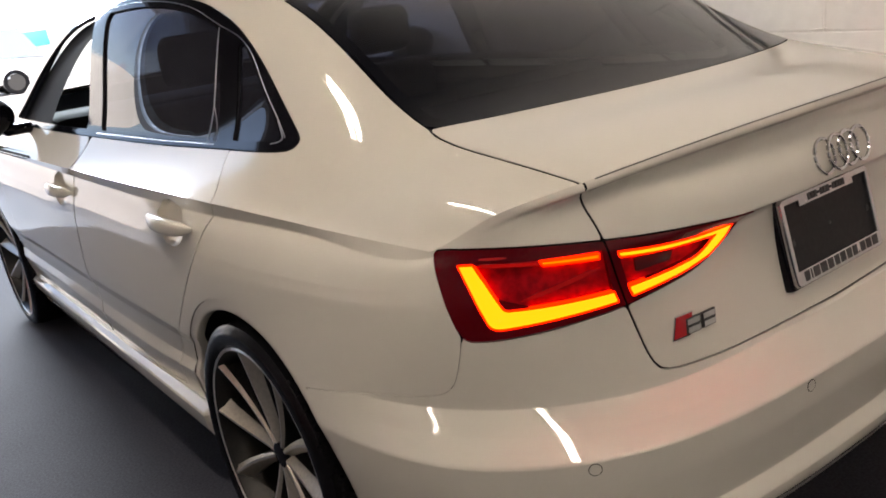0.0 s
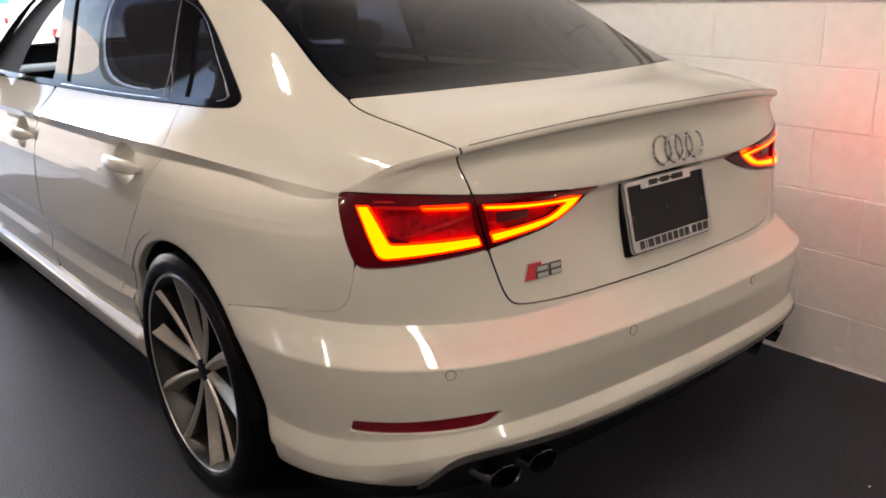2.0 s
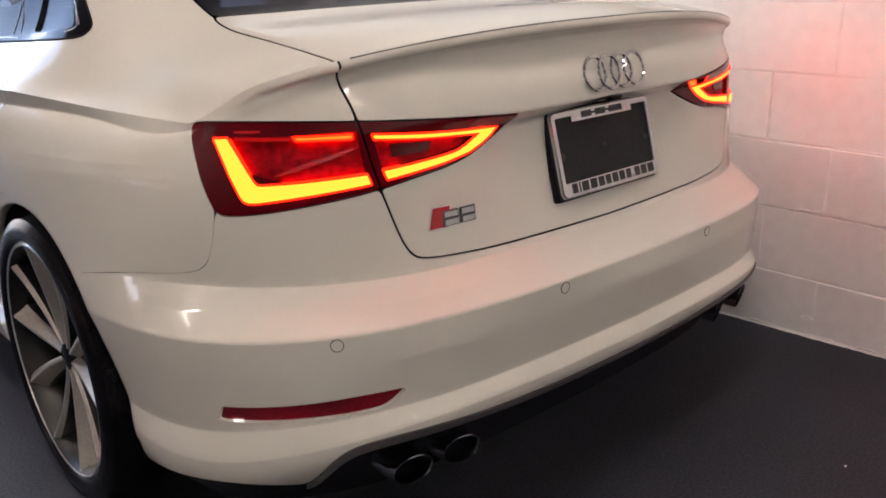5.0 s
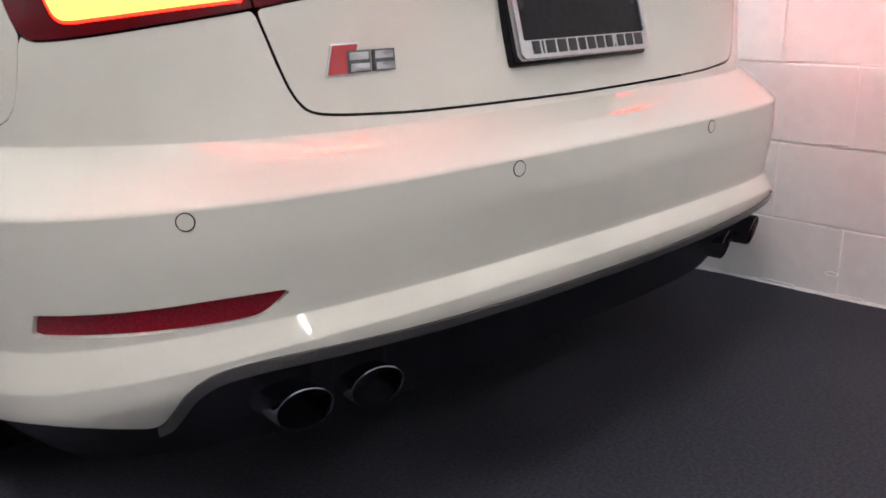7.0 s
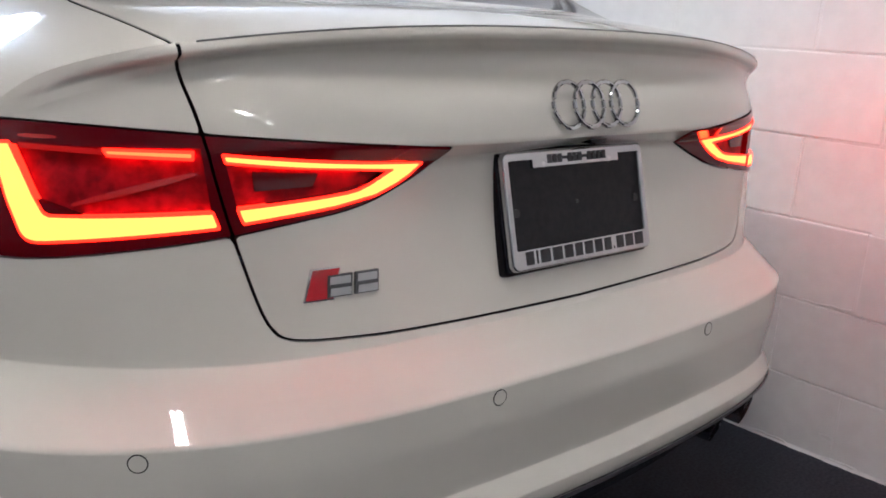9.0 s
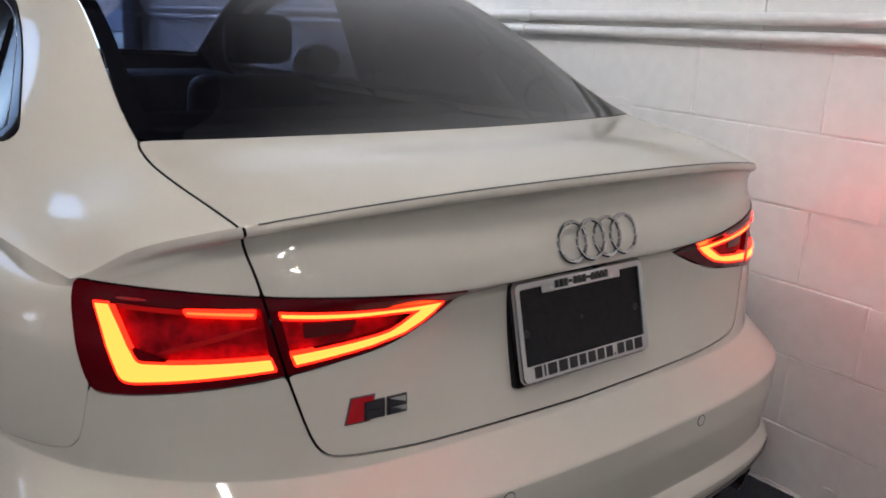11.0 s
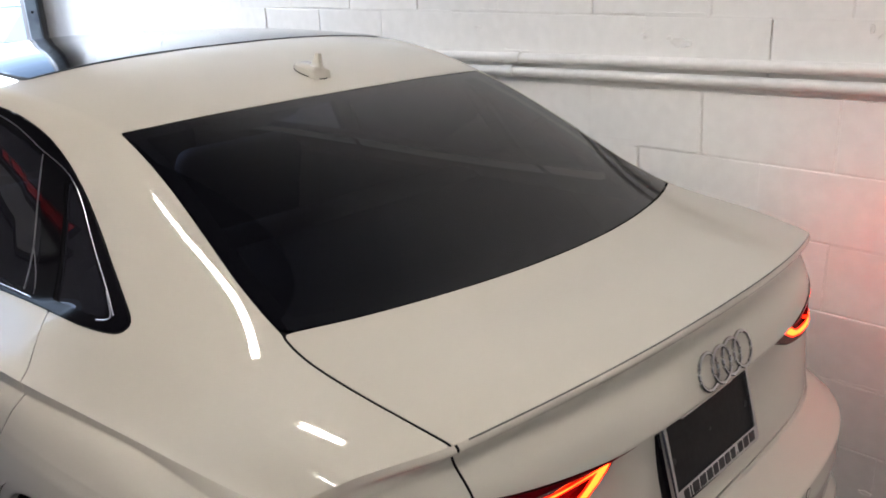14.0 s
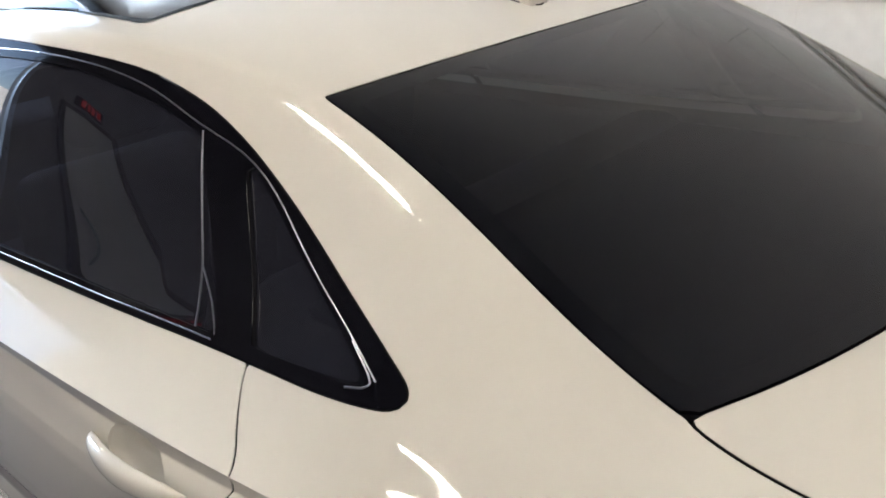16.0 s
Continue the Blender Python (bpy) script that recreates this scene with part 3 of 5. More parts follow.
for side in (-1, 1):
    sl, su = np.where(L.x * side > 0, -1.0, 1.0), np.where(U.x * side > 0, -1.0, 1.0)
    rear_door = panel("rear_door", [L.cut(big(l_rdoor + 0.0013, sl, -arch, -BOWLS[0])), U.cut(big(u_rdoor + 0.0013, su, GAP - u_dlo))], PAINT, CAR)
    front_door = panel("front_door", [L.cut(big(l_fdoor + 0.0013, sl, -BOWLS[1])), U.cut(big(u_fdoor + 0.0013, su, GAP - u_dlo))], PAINT, CAR)
    DOORS.append((side, rear_door, front_door))
    qg, rg, fg = (sd_yz(U, p) for p in (QUARTER_GLASS, REAR_GLASS, FRONT_GLASS))
    trim = panel("window_trim", [U.cut(big(u_dlo, su, -qg, -rg, -fg), 0.003)], TRIM, CAR, "gloss black window surround")
    panel("quarter_glass", [U.cut(big(qg - 0.004, su), -0.004)], GLASS, CAR, "dark tinted glass", rim=0)
    panel("rear_door_glass", [U.cut(big(rg - 0.004, su), -0.004)], GLASS, CAR, "dark tinted glass", rim=0)
    if side > 0:
        panel("front_door_glass", [U.cut(big(fg - 0.004, su), -0.004)], CLEAR, CAR, "clear glass", rim=0)
    view = sd_yz(U, [(2.05, 0.96), (2.05, 0.96), (2.62, 0.96), (2.62, 0.96), (2.58, 1.06), (2.48, 1.14), (2.33, 1.22), (2.13, 1.28), (2.05, 1.285)])
    if side < 0:
        panel("pillar_lining", [U.cut(big(fg - 0.01, su, -view), -0.024)], DARK, CAR, "black inner pillar beside the lowered window", rim=0)
    panel("reflector", [L.cut(big(l_refl, sl), -0.006)], REFLECTOR, BUMPER, "red reflector strip", rim=0.004)
    # tail lamp of this side
    P = lamp_sheet(side)
    inner_k = 1.0 if side < 0 else 0.82

    def inward(pts):
        return [(0.738 - (0.738 - a) * inner_k, z) for a, z in pts]
    outer_field = [(1.052, 0.840), (1.052, 0.840), (0.775, 0.842), (0.775, 0.842), (0.762, 0.774), (0.762, 0.774), (0.996, 0.768)]
    inner_field = inward([(0.742, 0.825), (0.742, 0.825), (0.52, 0.811), (0.558, 0.791), (0.728, 0.777), (0.728, 0.777)])
    p_lamp = sd_az(P, LAMP_AZ)
    p_lid = np.where(P.y < 0.7, poly_sd(np.stack([np.abs(P.x), P.z], 1), rounded(LID_XZ)), 1.0)
    p_field = np.minimum(sd_az(P, outer_field, 1), sd_az(P, inner_field, 1))
    on_lid = panel("tail_lamp_inner", [P.cut(big(p_lamp + 0.001, p_lid + 0.0016, -p_field), 0.002)], LENS, CAR, "dark red lit tail light on the lid", rim=0.011, edging=0.0105)
    outer = panel("tail_lamp_outer", [P.cut(big(p_lamp + 0.001, 0.0016 - p_lid, -p_field), 0.002)], LENS, CAR, "dark red lit tail light on the body", rim=0.011, edging=0.0105)
    bars = {
        outer: [
            ("light_bar", [(1.087, 0.840), (1.087, 0.840), (1.055, 0.841), (1.055, 0.841), (1.003, 0.778), (0.997, 0.7705), (0.985, 0.7675), (0.760, 0.773), (0.760, 0.773), (0.752, 0.756), (0.752, 0.756), (0.99, 0.7405), (1.015, 0.7400), (1.028, 0.7440), (1.037, 0.754)]),
            ("upper_light_bar", [(0.910, 0.8385), (0.910, 0.8385), (0.786, 0.8375), (0.786, 0.8375), (0.786, 0.8305), (0.786, 0.8305), (0.904, 0.8325), (0.904, 0.8325)])],
        on_lid: [
            ("light_bar", inward([(0.745, 0.835), (0.745, 0.835), (0.470, 0.817), (0.470, 0.817), (0.496, 0.797), (0.553, 0.776), (0.719, 0.760), (0.719, 0.760), (0.727, 0.776), (0.727, 0.776), (0.586, 0.785), (0.556, 0.790), (0.515, 0.810), (0.515, 0.810), (0.742, 0.827), (0.742, 0.827)]))]}
    for owner, field in ((outer, outer_field), (on_lid, inner_field)):
        panel("inner_red_lens", [P.cut(sd_az(P, field, 1) - 0.001, -0.008)], LENS_FIELD, owner, "red reflector field", rim=0)
        for name, poly in bars[owner]:
            d = sd_az(P, poly, 1)
            # redder emitting rim that paints the soft glow around each bar
            panel("light_edge", [P.cut(d - 0.0018, 0.0030)], GLOW_EDGE, owner, rim=0.0095)
            panel(name, [P.cut(d + 0.0016, 0.0036)], GLOW_THIN if name == "upper_light_bar" else GLOW, owner, rim=0.001)
    soft = [("dim_bar", outer, GLOW_SOFT, [(1.040, 0.842), (1.040, 0.842), (0.915, 0.839), (0.915, 0.839), (0.908, 0.833), (0.908, 0.833), (1.034, 0.836), (1.034, 0.836)]),
            ("diagonal_reflector", outer, LENS_BRIGHT, [(0.96, 0.783), (0.785, 0.818), (0.781, 0.811), (0.955, 0.777)]),
            ("top_reflector", outer, LENS_BRIGHT, [(1.04, 0.851), (0.98, 0.851), (0.98, 0.847), (1.04, 0.847)]),
            ("reversing_lens", on_lid, REVERSE, inward([(0.706, 0.815), (0.706, 0.815), (0.616, 0.810), (0.616, 0.810), (0.624, 0.796), (0.624, 0.796), (0.703, 0.794), (0.703, 0.794)]))]
    for name, owner, material, poly in soft:
        panel(name, [P.cut(sd_az(P, poly, 1), {"diagonal_reflector": -0.0035, "reversing_lens": -0.0045}.get(name, 0.0032))], material, owner, rim=0.003)
panel("rear_window", [U.cut(u_glass + GAP, -0.001)], REAR_TINT, CAR, "dark tinted rear window", rim=0.006)
panel("glass_border", [U.cut(big(u_glass + 0.003, -0.032 - u_glass), -0.0045)], DARK, CAR, "black printed border under the rear glass", rim=0)
panel("sunroof", [U.cut(u_sun + GAP)], TRIM, CAR, "gloss black glass sunroof panel")
panel("sunroof_seal", [U.cut(np.abs(u_sun) - 0.0075, 0.0012)], DARK, CAR, "matte black rubber seal round the sunroof", rim=0)
panel("windscreen", [U.cut(u_shield + GAP)], CLEAR, CAR, "clear windscreen", rim=0)
panel("diffuser", [L.cut(big(l_skirt, np.where(L.y < 0.75, -1.0, 1.0), -arch), -0.012)], VALANCE, CAR, "black rear valance")
panel("diffuser_strip", [L.cut(big(l_skirt - 0.001, -0.0145 - l_skirt, np.where((L.a < 0.95) & (L.y < 0.5), -1.0, 1.0)), 0.003)], PLASTIC, CAR, "satin dark grey plastic strip", rim=0.015)

# ---- inside the car ----
CLOTH = textured(mat("dark_seat_leather", (0.012, 0.012, 0.014), 0.7), (0.010, 0.010, 0.011), (0.015, 0.015, 0.017), 80, 0.2)
CLOTH.node_tree.nodes["Principled BSDF"].inputs["Specular IOR Level"].default_value = 0.2
lining_u = big(np.where(U.y > 0.5, -1.0, 1.0), 0.006 - u_glass, 0.006 - u_sun, 0.006 - u_shield, 0.02 - u_dlo)
panel("lining", [U.cut(lining_u, -0.022), L.cut(big(np.where(L.y > 0.5, -1.0, 1.0), -arch - 0.03), -0.022)], DARK, CAR, "black cabin lining", rim=0)
bm = bmesh.new()
box(bm, (-0.5, 2.5, 1.325), (0.5, 1.6, 1.330))
part("sunroof_blind", bm, DARK, CAR)
bm = bmesh.new()
box(bm, (-0.56, 0.54, 0.935), (0.56, 1.22, 0.955), 0.005)
part("parcel_shelf", bm, CLOTH, CAR)
bm = bmesh.new()
box(bm, (-0.66, 2.98, 0.60), (0.66, 3.35, 0.96), 0.05)
part("dashboard", bm, CLOTH, CAR)


def seat(x, y):
    st = new("seat")
    st.parent = CAR
    bm = bmesh.new()
    box(bm, (x - 0.25, y + 0.02, 0.30), (x + 0.25, y + 0.55, 0.52), 0.05, 3)
    part("cushion", bm, CLOTH, st)
    bm = bmesh.new()
    box(bm, (x - 0.24, y - 0.08, 0.45), (x + 0.24, y + 0.07, 1.02), 0.06, 3, Matrix.Translation((0, y, 0.45)) @ Matrix.Rotation(radians(14), 4, "X") @ Matrix.Translation((0, -y, -0.45)))
    part("backrest", bm, CLOTH, st)
    bm = bmesh.new()
    box(bm, (x - 0.125, y - 0.22, 1.045), (x + 0.125, y - 0.12, 1.215), 0.045, 3)
    part("headrest", bm, CLOTH, st)


for x in (-0.36, 0.36):
    seat(x, 2.30)
bm = bmesh.new()
box(bm, (-0.60, 1.20, 0.42), (0.60, 1.36, 0.98), 0.06, 3)
part("rear_backrest", bm, CLOTH, CAR)

# ---- the underside and wheels ----
bm = bmesh.new()
box(bm, (-0.60, 0.34, 0.17), (0.60, 4.2, 0.40), 0.04)
part("underbody", bm, DARK, CAR)
WHEEL_Y, ARCH_Y, ARCH_Z = (0.985, 3.61), (1.003, 3.627), 0.282
for sx in (-1, 1):
    for y in ARCH_Y:
        bm = bmesh.new()
        lathe(bm, [(0.50 * sx, 0.02), (0.50 * sx, 0.396), (0.815 * sx, 0.396)], 48, m=Matrix.Translation((0, y, ARCH_Z)))
        bmesh.ops.delete(bm, geom=[f for f in bm.faces if max(v.co.z for v in f.verts) < 0.24], context="FACES")
        part("wheel_housing", bm, DARK, CAR)


def wheel(x, y, side):
    w = new("wheel")
    w.parent = CAR
    R = 0.318
    bm = bmesh.new()
    lathe(bm, [(-0.11, 0.245), (-0.105, 0.290), (-0.085, R - 0.006), (-0.06, R), (0.060, R), (0.085, R - 0.007), (0.098, 0.312), (0.1055, 0.302), (0.1065, 0.299), (0.1070, 0.2985), (0.1095, 0.290), (0.1105, 0.281), (0.1095, 0.273), (0.1065, 0.267), (0.103, 0.264), (0.09, 0.250)], 96)
    part("tyre", bm, RUBBER, w)
    bm = bmesh.new()
    lathe(bm, [(0.092, 0.254), (0.100, 0.2575), (0.1035, 0.254), (0.101, 0.248), (0.085, 0.240), (-0.03, 0.228), (-0.1, 0.242)], 96)
    part("rim", bm, BARREL, w, "anthracite wheel rim barrel, its colour darkened for shade").scale = (1, 1.02, 1.02)
    bm = bmesh.new()
    lathe(bm, [(0.1012, 0.2572), (0.1042, 0.2545), (0.1040, 0.2515), (0.1020, 0.2495)], 96)
    part("rim_edge", bm, SILVER, w, "machined silver rim edge").scale = (1, 1.02, 1.02)
    bm = bmesh.new()
    lathe(bm, [(0.0, 0.05), (0.0, 0.165), (-0.022, 0.165), (-0.022, 0.05)], 64)
    part("brake_disc", bm, SPOKE_DARK, w)
    bm = bmesh.new()
    box(bm, (-0.04, -0.06, 0.09), (0.022, 0.10, 0.19), 0.015, 2, Matrix.Rotation(radians(-60 * 1), 4, "X"))
    part("brake_caliper", bm, TRIM, w)
    bm = bmesh.new()
    lathe(bm, [(0.074, 0.0005), (0.074, 0.020), (0.070, 0.029), (0.055, 0.034), (0.0, 0.05)], 40)
    part("hub_cap", bm, TRIM, w)
    for k in range(5):
        bm = bmesh.new()
        ang = math.tau * k / 5
        bmesh.ops.create_uvsphere(bm, u_segments=10, v_segments=6, radius=0.008, matrix=Matrix.Rotation(ang, 4, "X") @ Matrix.Translation((0.058, 0, 0.052)))
        part("wheel_bolt", bm, TRIM, w)
    for k in range(10):
        # a folded blade: two sloping faces and a thin machined crest
        ang = math.tau * k / 10 + (0.07 if k % 2 else -0.07) - 0.02
        lean = 1 if k % 2 else -1
        bm = bmesh.new()
        rows_ = []
        for i in range(13):
            t_ = i / 12
            r = 0.024 + t_ * 0.2235
            sweep = lean * 0.012 * math.sin(t_ * 2.4)
            wd = 0.0112 + 0.0105 * t_**1.2
            xf = 0.070 + 0.029 * t_**1.5
            top_y = sweep + lean * wd * 0.30
            near, far = 0.004 + 0.004 * t_, 0.016 + 0.012 * t_
            dl, dr = (near, far) if lean < 0 else (far, near)
            rows_.append([Vector((xf - 0.055, sweep - wd * 0.85, r)), Vector((xf - dl, sweep - wd, r)), Vector((xf, top_y - 0.0028, r)),
                          Vector((xf, top_y + 0.0028, r)), Vector((xf - dr, sweep + wd, r)), Vector((xf - 0.055, sweep + wd * 0.85, r))])
        rot = Matrix.Rotation(ang, 4, "X")
        vs = [[bm.verts.new(rot @ v) for v in p] for p in rows_]
        for a, b in zip(vs, vs[1:]):
            for i in range(5):
                f = bm.faces.new((a[i], a[i + 1], b[i + 1], b[i]))
                f.material_index = 2 if i in (0, 4) else 1 if i == 2 else 0
        bm.faces.new(vs[-1])
        sp = part("spoke", bm, GUNMETAL, w, sharp=18)
        sp.data.materials.append(SILVER)
        sp.data.materials.append(SPOKE_DARK)
        sp.scale = (1, 1.02, 1.02)
    w.matrix_local = Matrix.Translation((x, y, R)) @ (Matrix.Rotation(math.pi, 4, "Z") if side < 0 else Matrix()) @ Matrix.Rotation(0.2, 4, "X")
    return w


for sx in (-1, 1):
    for y in WHEEL_Y:
        wheel(sx * 0.744, y, sx)

# ---- flank: arch flanges, skirts, handles, mirrors ----
for sx in (-1, 1):
    bm = bmesh.new()
    prof = [(0.76, 0.318), (0.818, 0.312), (0.838, 0.300), (0.842, 0.294), (0.836, 0.258), (0.824, 0.230), (0.816, 0.225), (0.76, 0.218)]
    ys = [1.355, 1.37, 1.45, 1.9, 2.4, 2.9, 3.24, 3.27]
    loops = [[bm.verts.new((sx * (px - (0.012 if k in (0, 7) else 0)), y, pz)) for px, pz in prof] for k, y in enumerate(ys)]
    for a, b in zip(loops, loops[1:]):
        for i in range(len(prof) - 1):
            bm.faces.new((a[i], a[i + 1], b[i + 1], b[i]))
    bm.faces.new(loops[0])
    bm.faces.new(loops[-1])
    part("side_skirt", bm, PAINT, CAR, sharp=20)


def near_point(d, x, y, z):
    """The sheet's point at two known coordinates, from the tangent planes of its nearest points."""
    best = np.argpartition(d, 4)[:4]
    w = 1 / (d[best] + 1e-5)
    w /= w.sum()
    n = (L.N[best] * w[:, None]).sum(0)
    n /= np.linalg.norm(n)
    p = []
    for i in best:
        v, m = L.V[i], L.N[i]
        if x is None:
            p.append(v[0] - (m[1] * (y - v[1]) + m[2] * (z - v[2])) / m[0])
        else:
            p.append(v[1] - (m[0] * (x - v[0]) + m[2] * (z - v[2])) / m[1])
    k = float((np.array(p) * w).sum())
    return Vector((k, y, z) if x is None else (x, k, z)), Vector(n)


def flank(y, z, side):
    """The place and outward direction on the car's side at y, z."""
    return near_point(np.hypot(L.y - y, L.z - z) + np.where(L.x * side > 0.5, 0, 10), None, y, z)


for side in (-1, 1):
    for wy in ARCH_Y:
        bm = bmesh.new()
        loops = []
        for i in range(61):
            a = radians(-12 + 194 * i / 60)
            loop = []
            for r, lift in ((0.3765, -0.024), (0.3768, -0.0060), (0.3785, -0.0035), (0.383, -0.0024), (0.396, -0.0022), (0.4040, -0.0028), (0.4050, -0.0075)):
                yy, zz = wy + r * math.cos(a), ARCH_Z + r * math.sin(a)
                p, n_ = flank(yy, max(zz, 0.215), side)
                loop.append(bm.verts.new((p.x + side * lift, yy, zz)))
            loops.append(loop)
        for a, b in zip(loops, loops[1:]):
            for i in range(6):
                bm.faces.new((a[i], a[i + 1], b[i + 1], b[i]))
        part("arch_flange", bm, PAINT, CAR, sharp=60)


def pane(y, z, side):
    """The place and outward direction on the windows' surface at y, z."""
    d = np.hypot(U.y - y, U.z - z) + np.where(U.x * side > 0.45, 0, 10)
    best = np.argpartition(d, 4)[:4]
    w = 1 / (d[best] + 1e-5)
    w /= w.sum()
    px = [U.V[i][0] - (U.N[i][1] * (y - U.V[i][1]) + U.N[i][2] * (z - U.V[i][2])) / U.N[i][0] for i in best]
    n = (U.N[best] * w[:, None]).sum(0)
    return Vector((float((np.array(px) * w).sum()), y, z)), Vector(n).normalized()


LINES = [
    ("glass_line", 0.0012, [(1.985, 1.312), (1.75, 1.315), (1.57, 1.302), (1.42, 1.269), (1.318, 1.231), (1.236, 1.203), (1.175, 1.171), (1.075, 1.098), (0.965, 1.036), (0.912, 1.006)]),
    ("sill_line", 0.0013, [(1.985, 0.974), (1.5, 0.975), (1.21, 0.980)]),
    ("corner_line", 0.0014, [(0.965, 1.034), (0.925, 1.010), (0.917, 1.003), (0.925, 0.998), (0.95, 0.994)]),
    ("frame_line", 0.0015, [(1.318, 1.226), (1.29, 1.13), (1.268, 1.06), (1.252, 0.986)]),
    ("frame_line", 0.0012, [(1.268, 1.06), (1.232, 1.02), (1.207, 0.986)]),
]
for side, rear_door, front_door in DOORS:
    for name, radius, pts in LINES:
        at = np.concatenate([[0], np.cumsum(np.linalg.norm(np.diff(np.array(pts), axis=0), axis=1))])
        q = spline(at, np.array(pts), np.linspace(0, at[-1], 40)) if name == "glass_line" else np.stack([np.interp(np.linspace(0, at[-1], 24), at, np.array(pts)[:, k]) for k in (0, 1)], 1)
        bm = bmesh.new()
        line = []
        for y, z in q:
            p, n_ = pane(float(y), float(z), side)
            line.append(p + n_ * 0.0028)
        tube(bm, line, radius, 8)
        part(name, bm, LINE_CHROME, CAR, "thin bright window line")
for side, rear_door, front_door in DOORS:
    for door, y0, y1, z in ((rear_door, 1.150, 1.395, 0.822), (front_door, 2.09, 2.335, 0.806)):
        mid, nrm = flank((y0 + y1) / 2, z, side)
        # bowl behind the grip
        bm = bmesh.new()
        cup, yc = [], (y0 + y1) / 2 + 0.002
        for rr, depth in ((1.10, 0.006), (1.0, 0.0012), (0.95, 0.005), (0.86, 0.012), (0.68, 0.0172), (0.38, 0.0196), (0.02, 0.020)):
            loop = []
            for i in range(32):
                a = i * math.tau / 32
                p, n_ = flank(yc + 0.076 * min(rr, 1) * math.cos(a), z + 0.054 * min(rr, 1) * math.sin(a), side)
                loop.append(bm.verts.new((p.x - side * depth, yc + 0.076 * rr * math.cos(a), z + 0.054 * rr * math.sin(a))))
            cup.append(loop)
        for a, b in zip(cup, cup[1:]):
            for i in range(32):
                bm.faces.new((a[i], a[(i + 1) % 32], b[(i + 1) % 32], b[i]))
        bm.faces.new(cup[-1])
        part("handle_bowl", bm, PAINT, door)
        bm = bmesh.new()
        loops = []
        for i in range(25):
            # a broad bar, bowed outwards, with both ends let into the door
            t_ = i / 24
            yy = y0 + (y1 - y0) * t_
            bow = math.sin(math.pi * t_)
            p, n_ = flank(yy, z, side)
            end = min(1.0, 7 * min(t_, 1 - t_) + 0.12) ** 0.5
            hh, th = (0.0135 + 0.006 * bow) * end, (0.009 + 0.004 * bow) * end
            out = p.x + side * (0.003 + 0.024 * bow**0.7)
            loop = []
            for k in range(20):
                a = k * math.tau / 20
                ca, sa = math.cos(a), math.sin(a)
                loop.append(bm.verts.new((out + side * th * math.copysign(abs(ca) ** 0.75, ca), yy, z + 0.002 * bow + hh * math.copysign(abs(sa) ** 0.8, sa))))
            loops.append(loop)
        for a, b in zip(loops, loops[1:]):
            for k in range(20):
                bm.faces.new((a[k], a[(k + 1) % 20], b[(k + 1) % 20], b[k]))
        bm.faces.new(loops[0])
        bm.faces.new(loops[-1])
        part("door_handle", bm, PAINT, door, sharp=60)
    # mirror on the front door
    mirror_arm = new("door_mirror")
    mirror_arm.parent = front_door
    bm = bmesh.new()
    bmesh.ops.create_uvsphere(bm, u_segments=32, v_segments=20, radius=1, matrix=Matrix.Translation((side * 0.945, 2.76, 1.020)) @ Matrix.Diagonal((0.118, 0.085, 0.078, 1)))
    for v in bm.verts:
        v.co.y = min(max(v.co.y, 2.70), 3.0)
    part("mirror_housing", bm, TRIM, mirror_arm, "gloss black mirror housing")
    bm = bmesh.new()
    box(bm, (min(side * 0.78, side * 0.88), 2.73, 0.945), (max(side * 0.78, side * 0.88), 2.79, 0.985), 0.012)
    part("mirror_foot", bm, TRIM, mirror_arm)

# ---- roof antenna ----


def roof(y):
    """The roof's height on the middle line."""
    mid_u = np.abs(U.x) < 1e-6
    order = np.argsort(U.y[mid_u])
    return float(np.interp(y, U.y[mid_u][order], U.z[mid_u][order]))


bm = bmesh.new()
fin = []
for t_, hgt, half in ((0, 0.004, 0.008), (0.05, 0.012, 0.016), (0.2, 0.0185, 0.022), (0.45, 0.0205, 0.0245), (0.58, 0.022, 0.025), (0.68, 0.030, 0.025), (0.76, 0.043, 0.025), (0.81, 0.054, 0.025), (0.84, 0.057, 0.025), (0.93, 0.057, 0.0245), (0.945, 0.054, 0.024), (0.965, 0.030, 0.0235), (0.985, 0.016, 0.022), (1.0, 0.009, 0.021)):
    y = 1.298 - 0.098 * t_
    zr = roof(y)
    h2 = min(hgt, 0.0205)
    fin.append([bm.verts.new((xx + 0.016, y, zz)) for xx, zz in ((-half * 1.05, zr - 0.004), (-half, zr + h2 * 0.7), (-half * 0.7, zr + h2 * 0.97), (-0.0065, zr + max(h2, hgt * 0.45)), (-0.0042, zr + hgt), (0.0042, zr + hgt), (0.0065, zr + max(h2, hgt * 0.45)), (half * 0.7, zr + h2 * 0.97), (half, zr + h2 * 0.7), (half * 1.05, zr - 0.004))])
for a, b in zip(fin, fin[1:]):
    for i in range(9):
        bm.faces.new((a[i], a[i + 1], b[i + 1], b[i]))
bm.faces.new(fin[0])
bm.faces.new(fin[-1])
ANTENNA = part("roof_antenna", bm, PAINT, CAR, sharp=40)
bm = bmesh.new()
tube(bm, [(0.016 + 0.0285 * math.sin(i * math.tau / 30), 1.2485 + 0.0515 * math.cos(i * math.tau / 30), roof(1.2485 + 0.0515 * math.cos(i * math.tau / 30)) + 0.0005) for i in range(30)], 0.0016, 6, True)
part("antenna_seal", bm, DARK, ANTENNA)

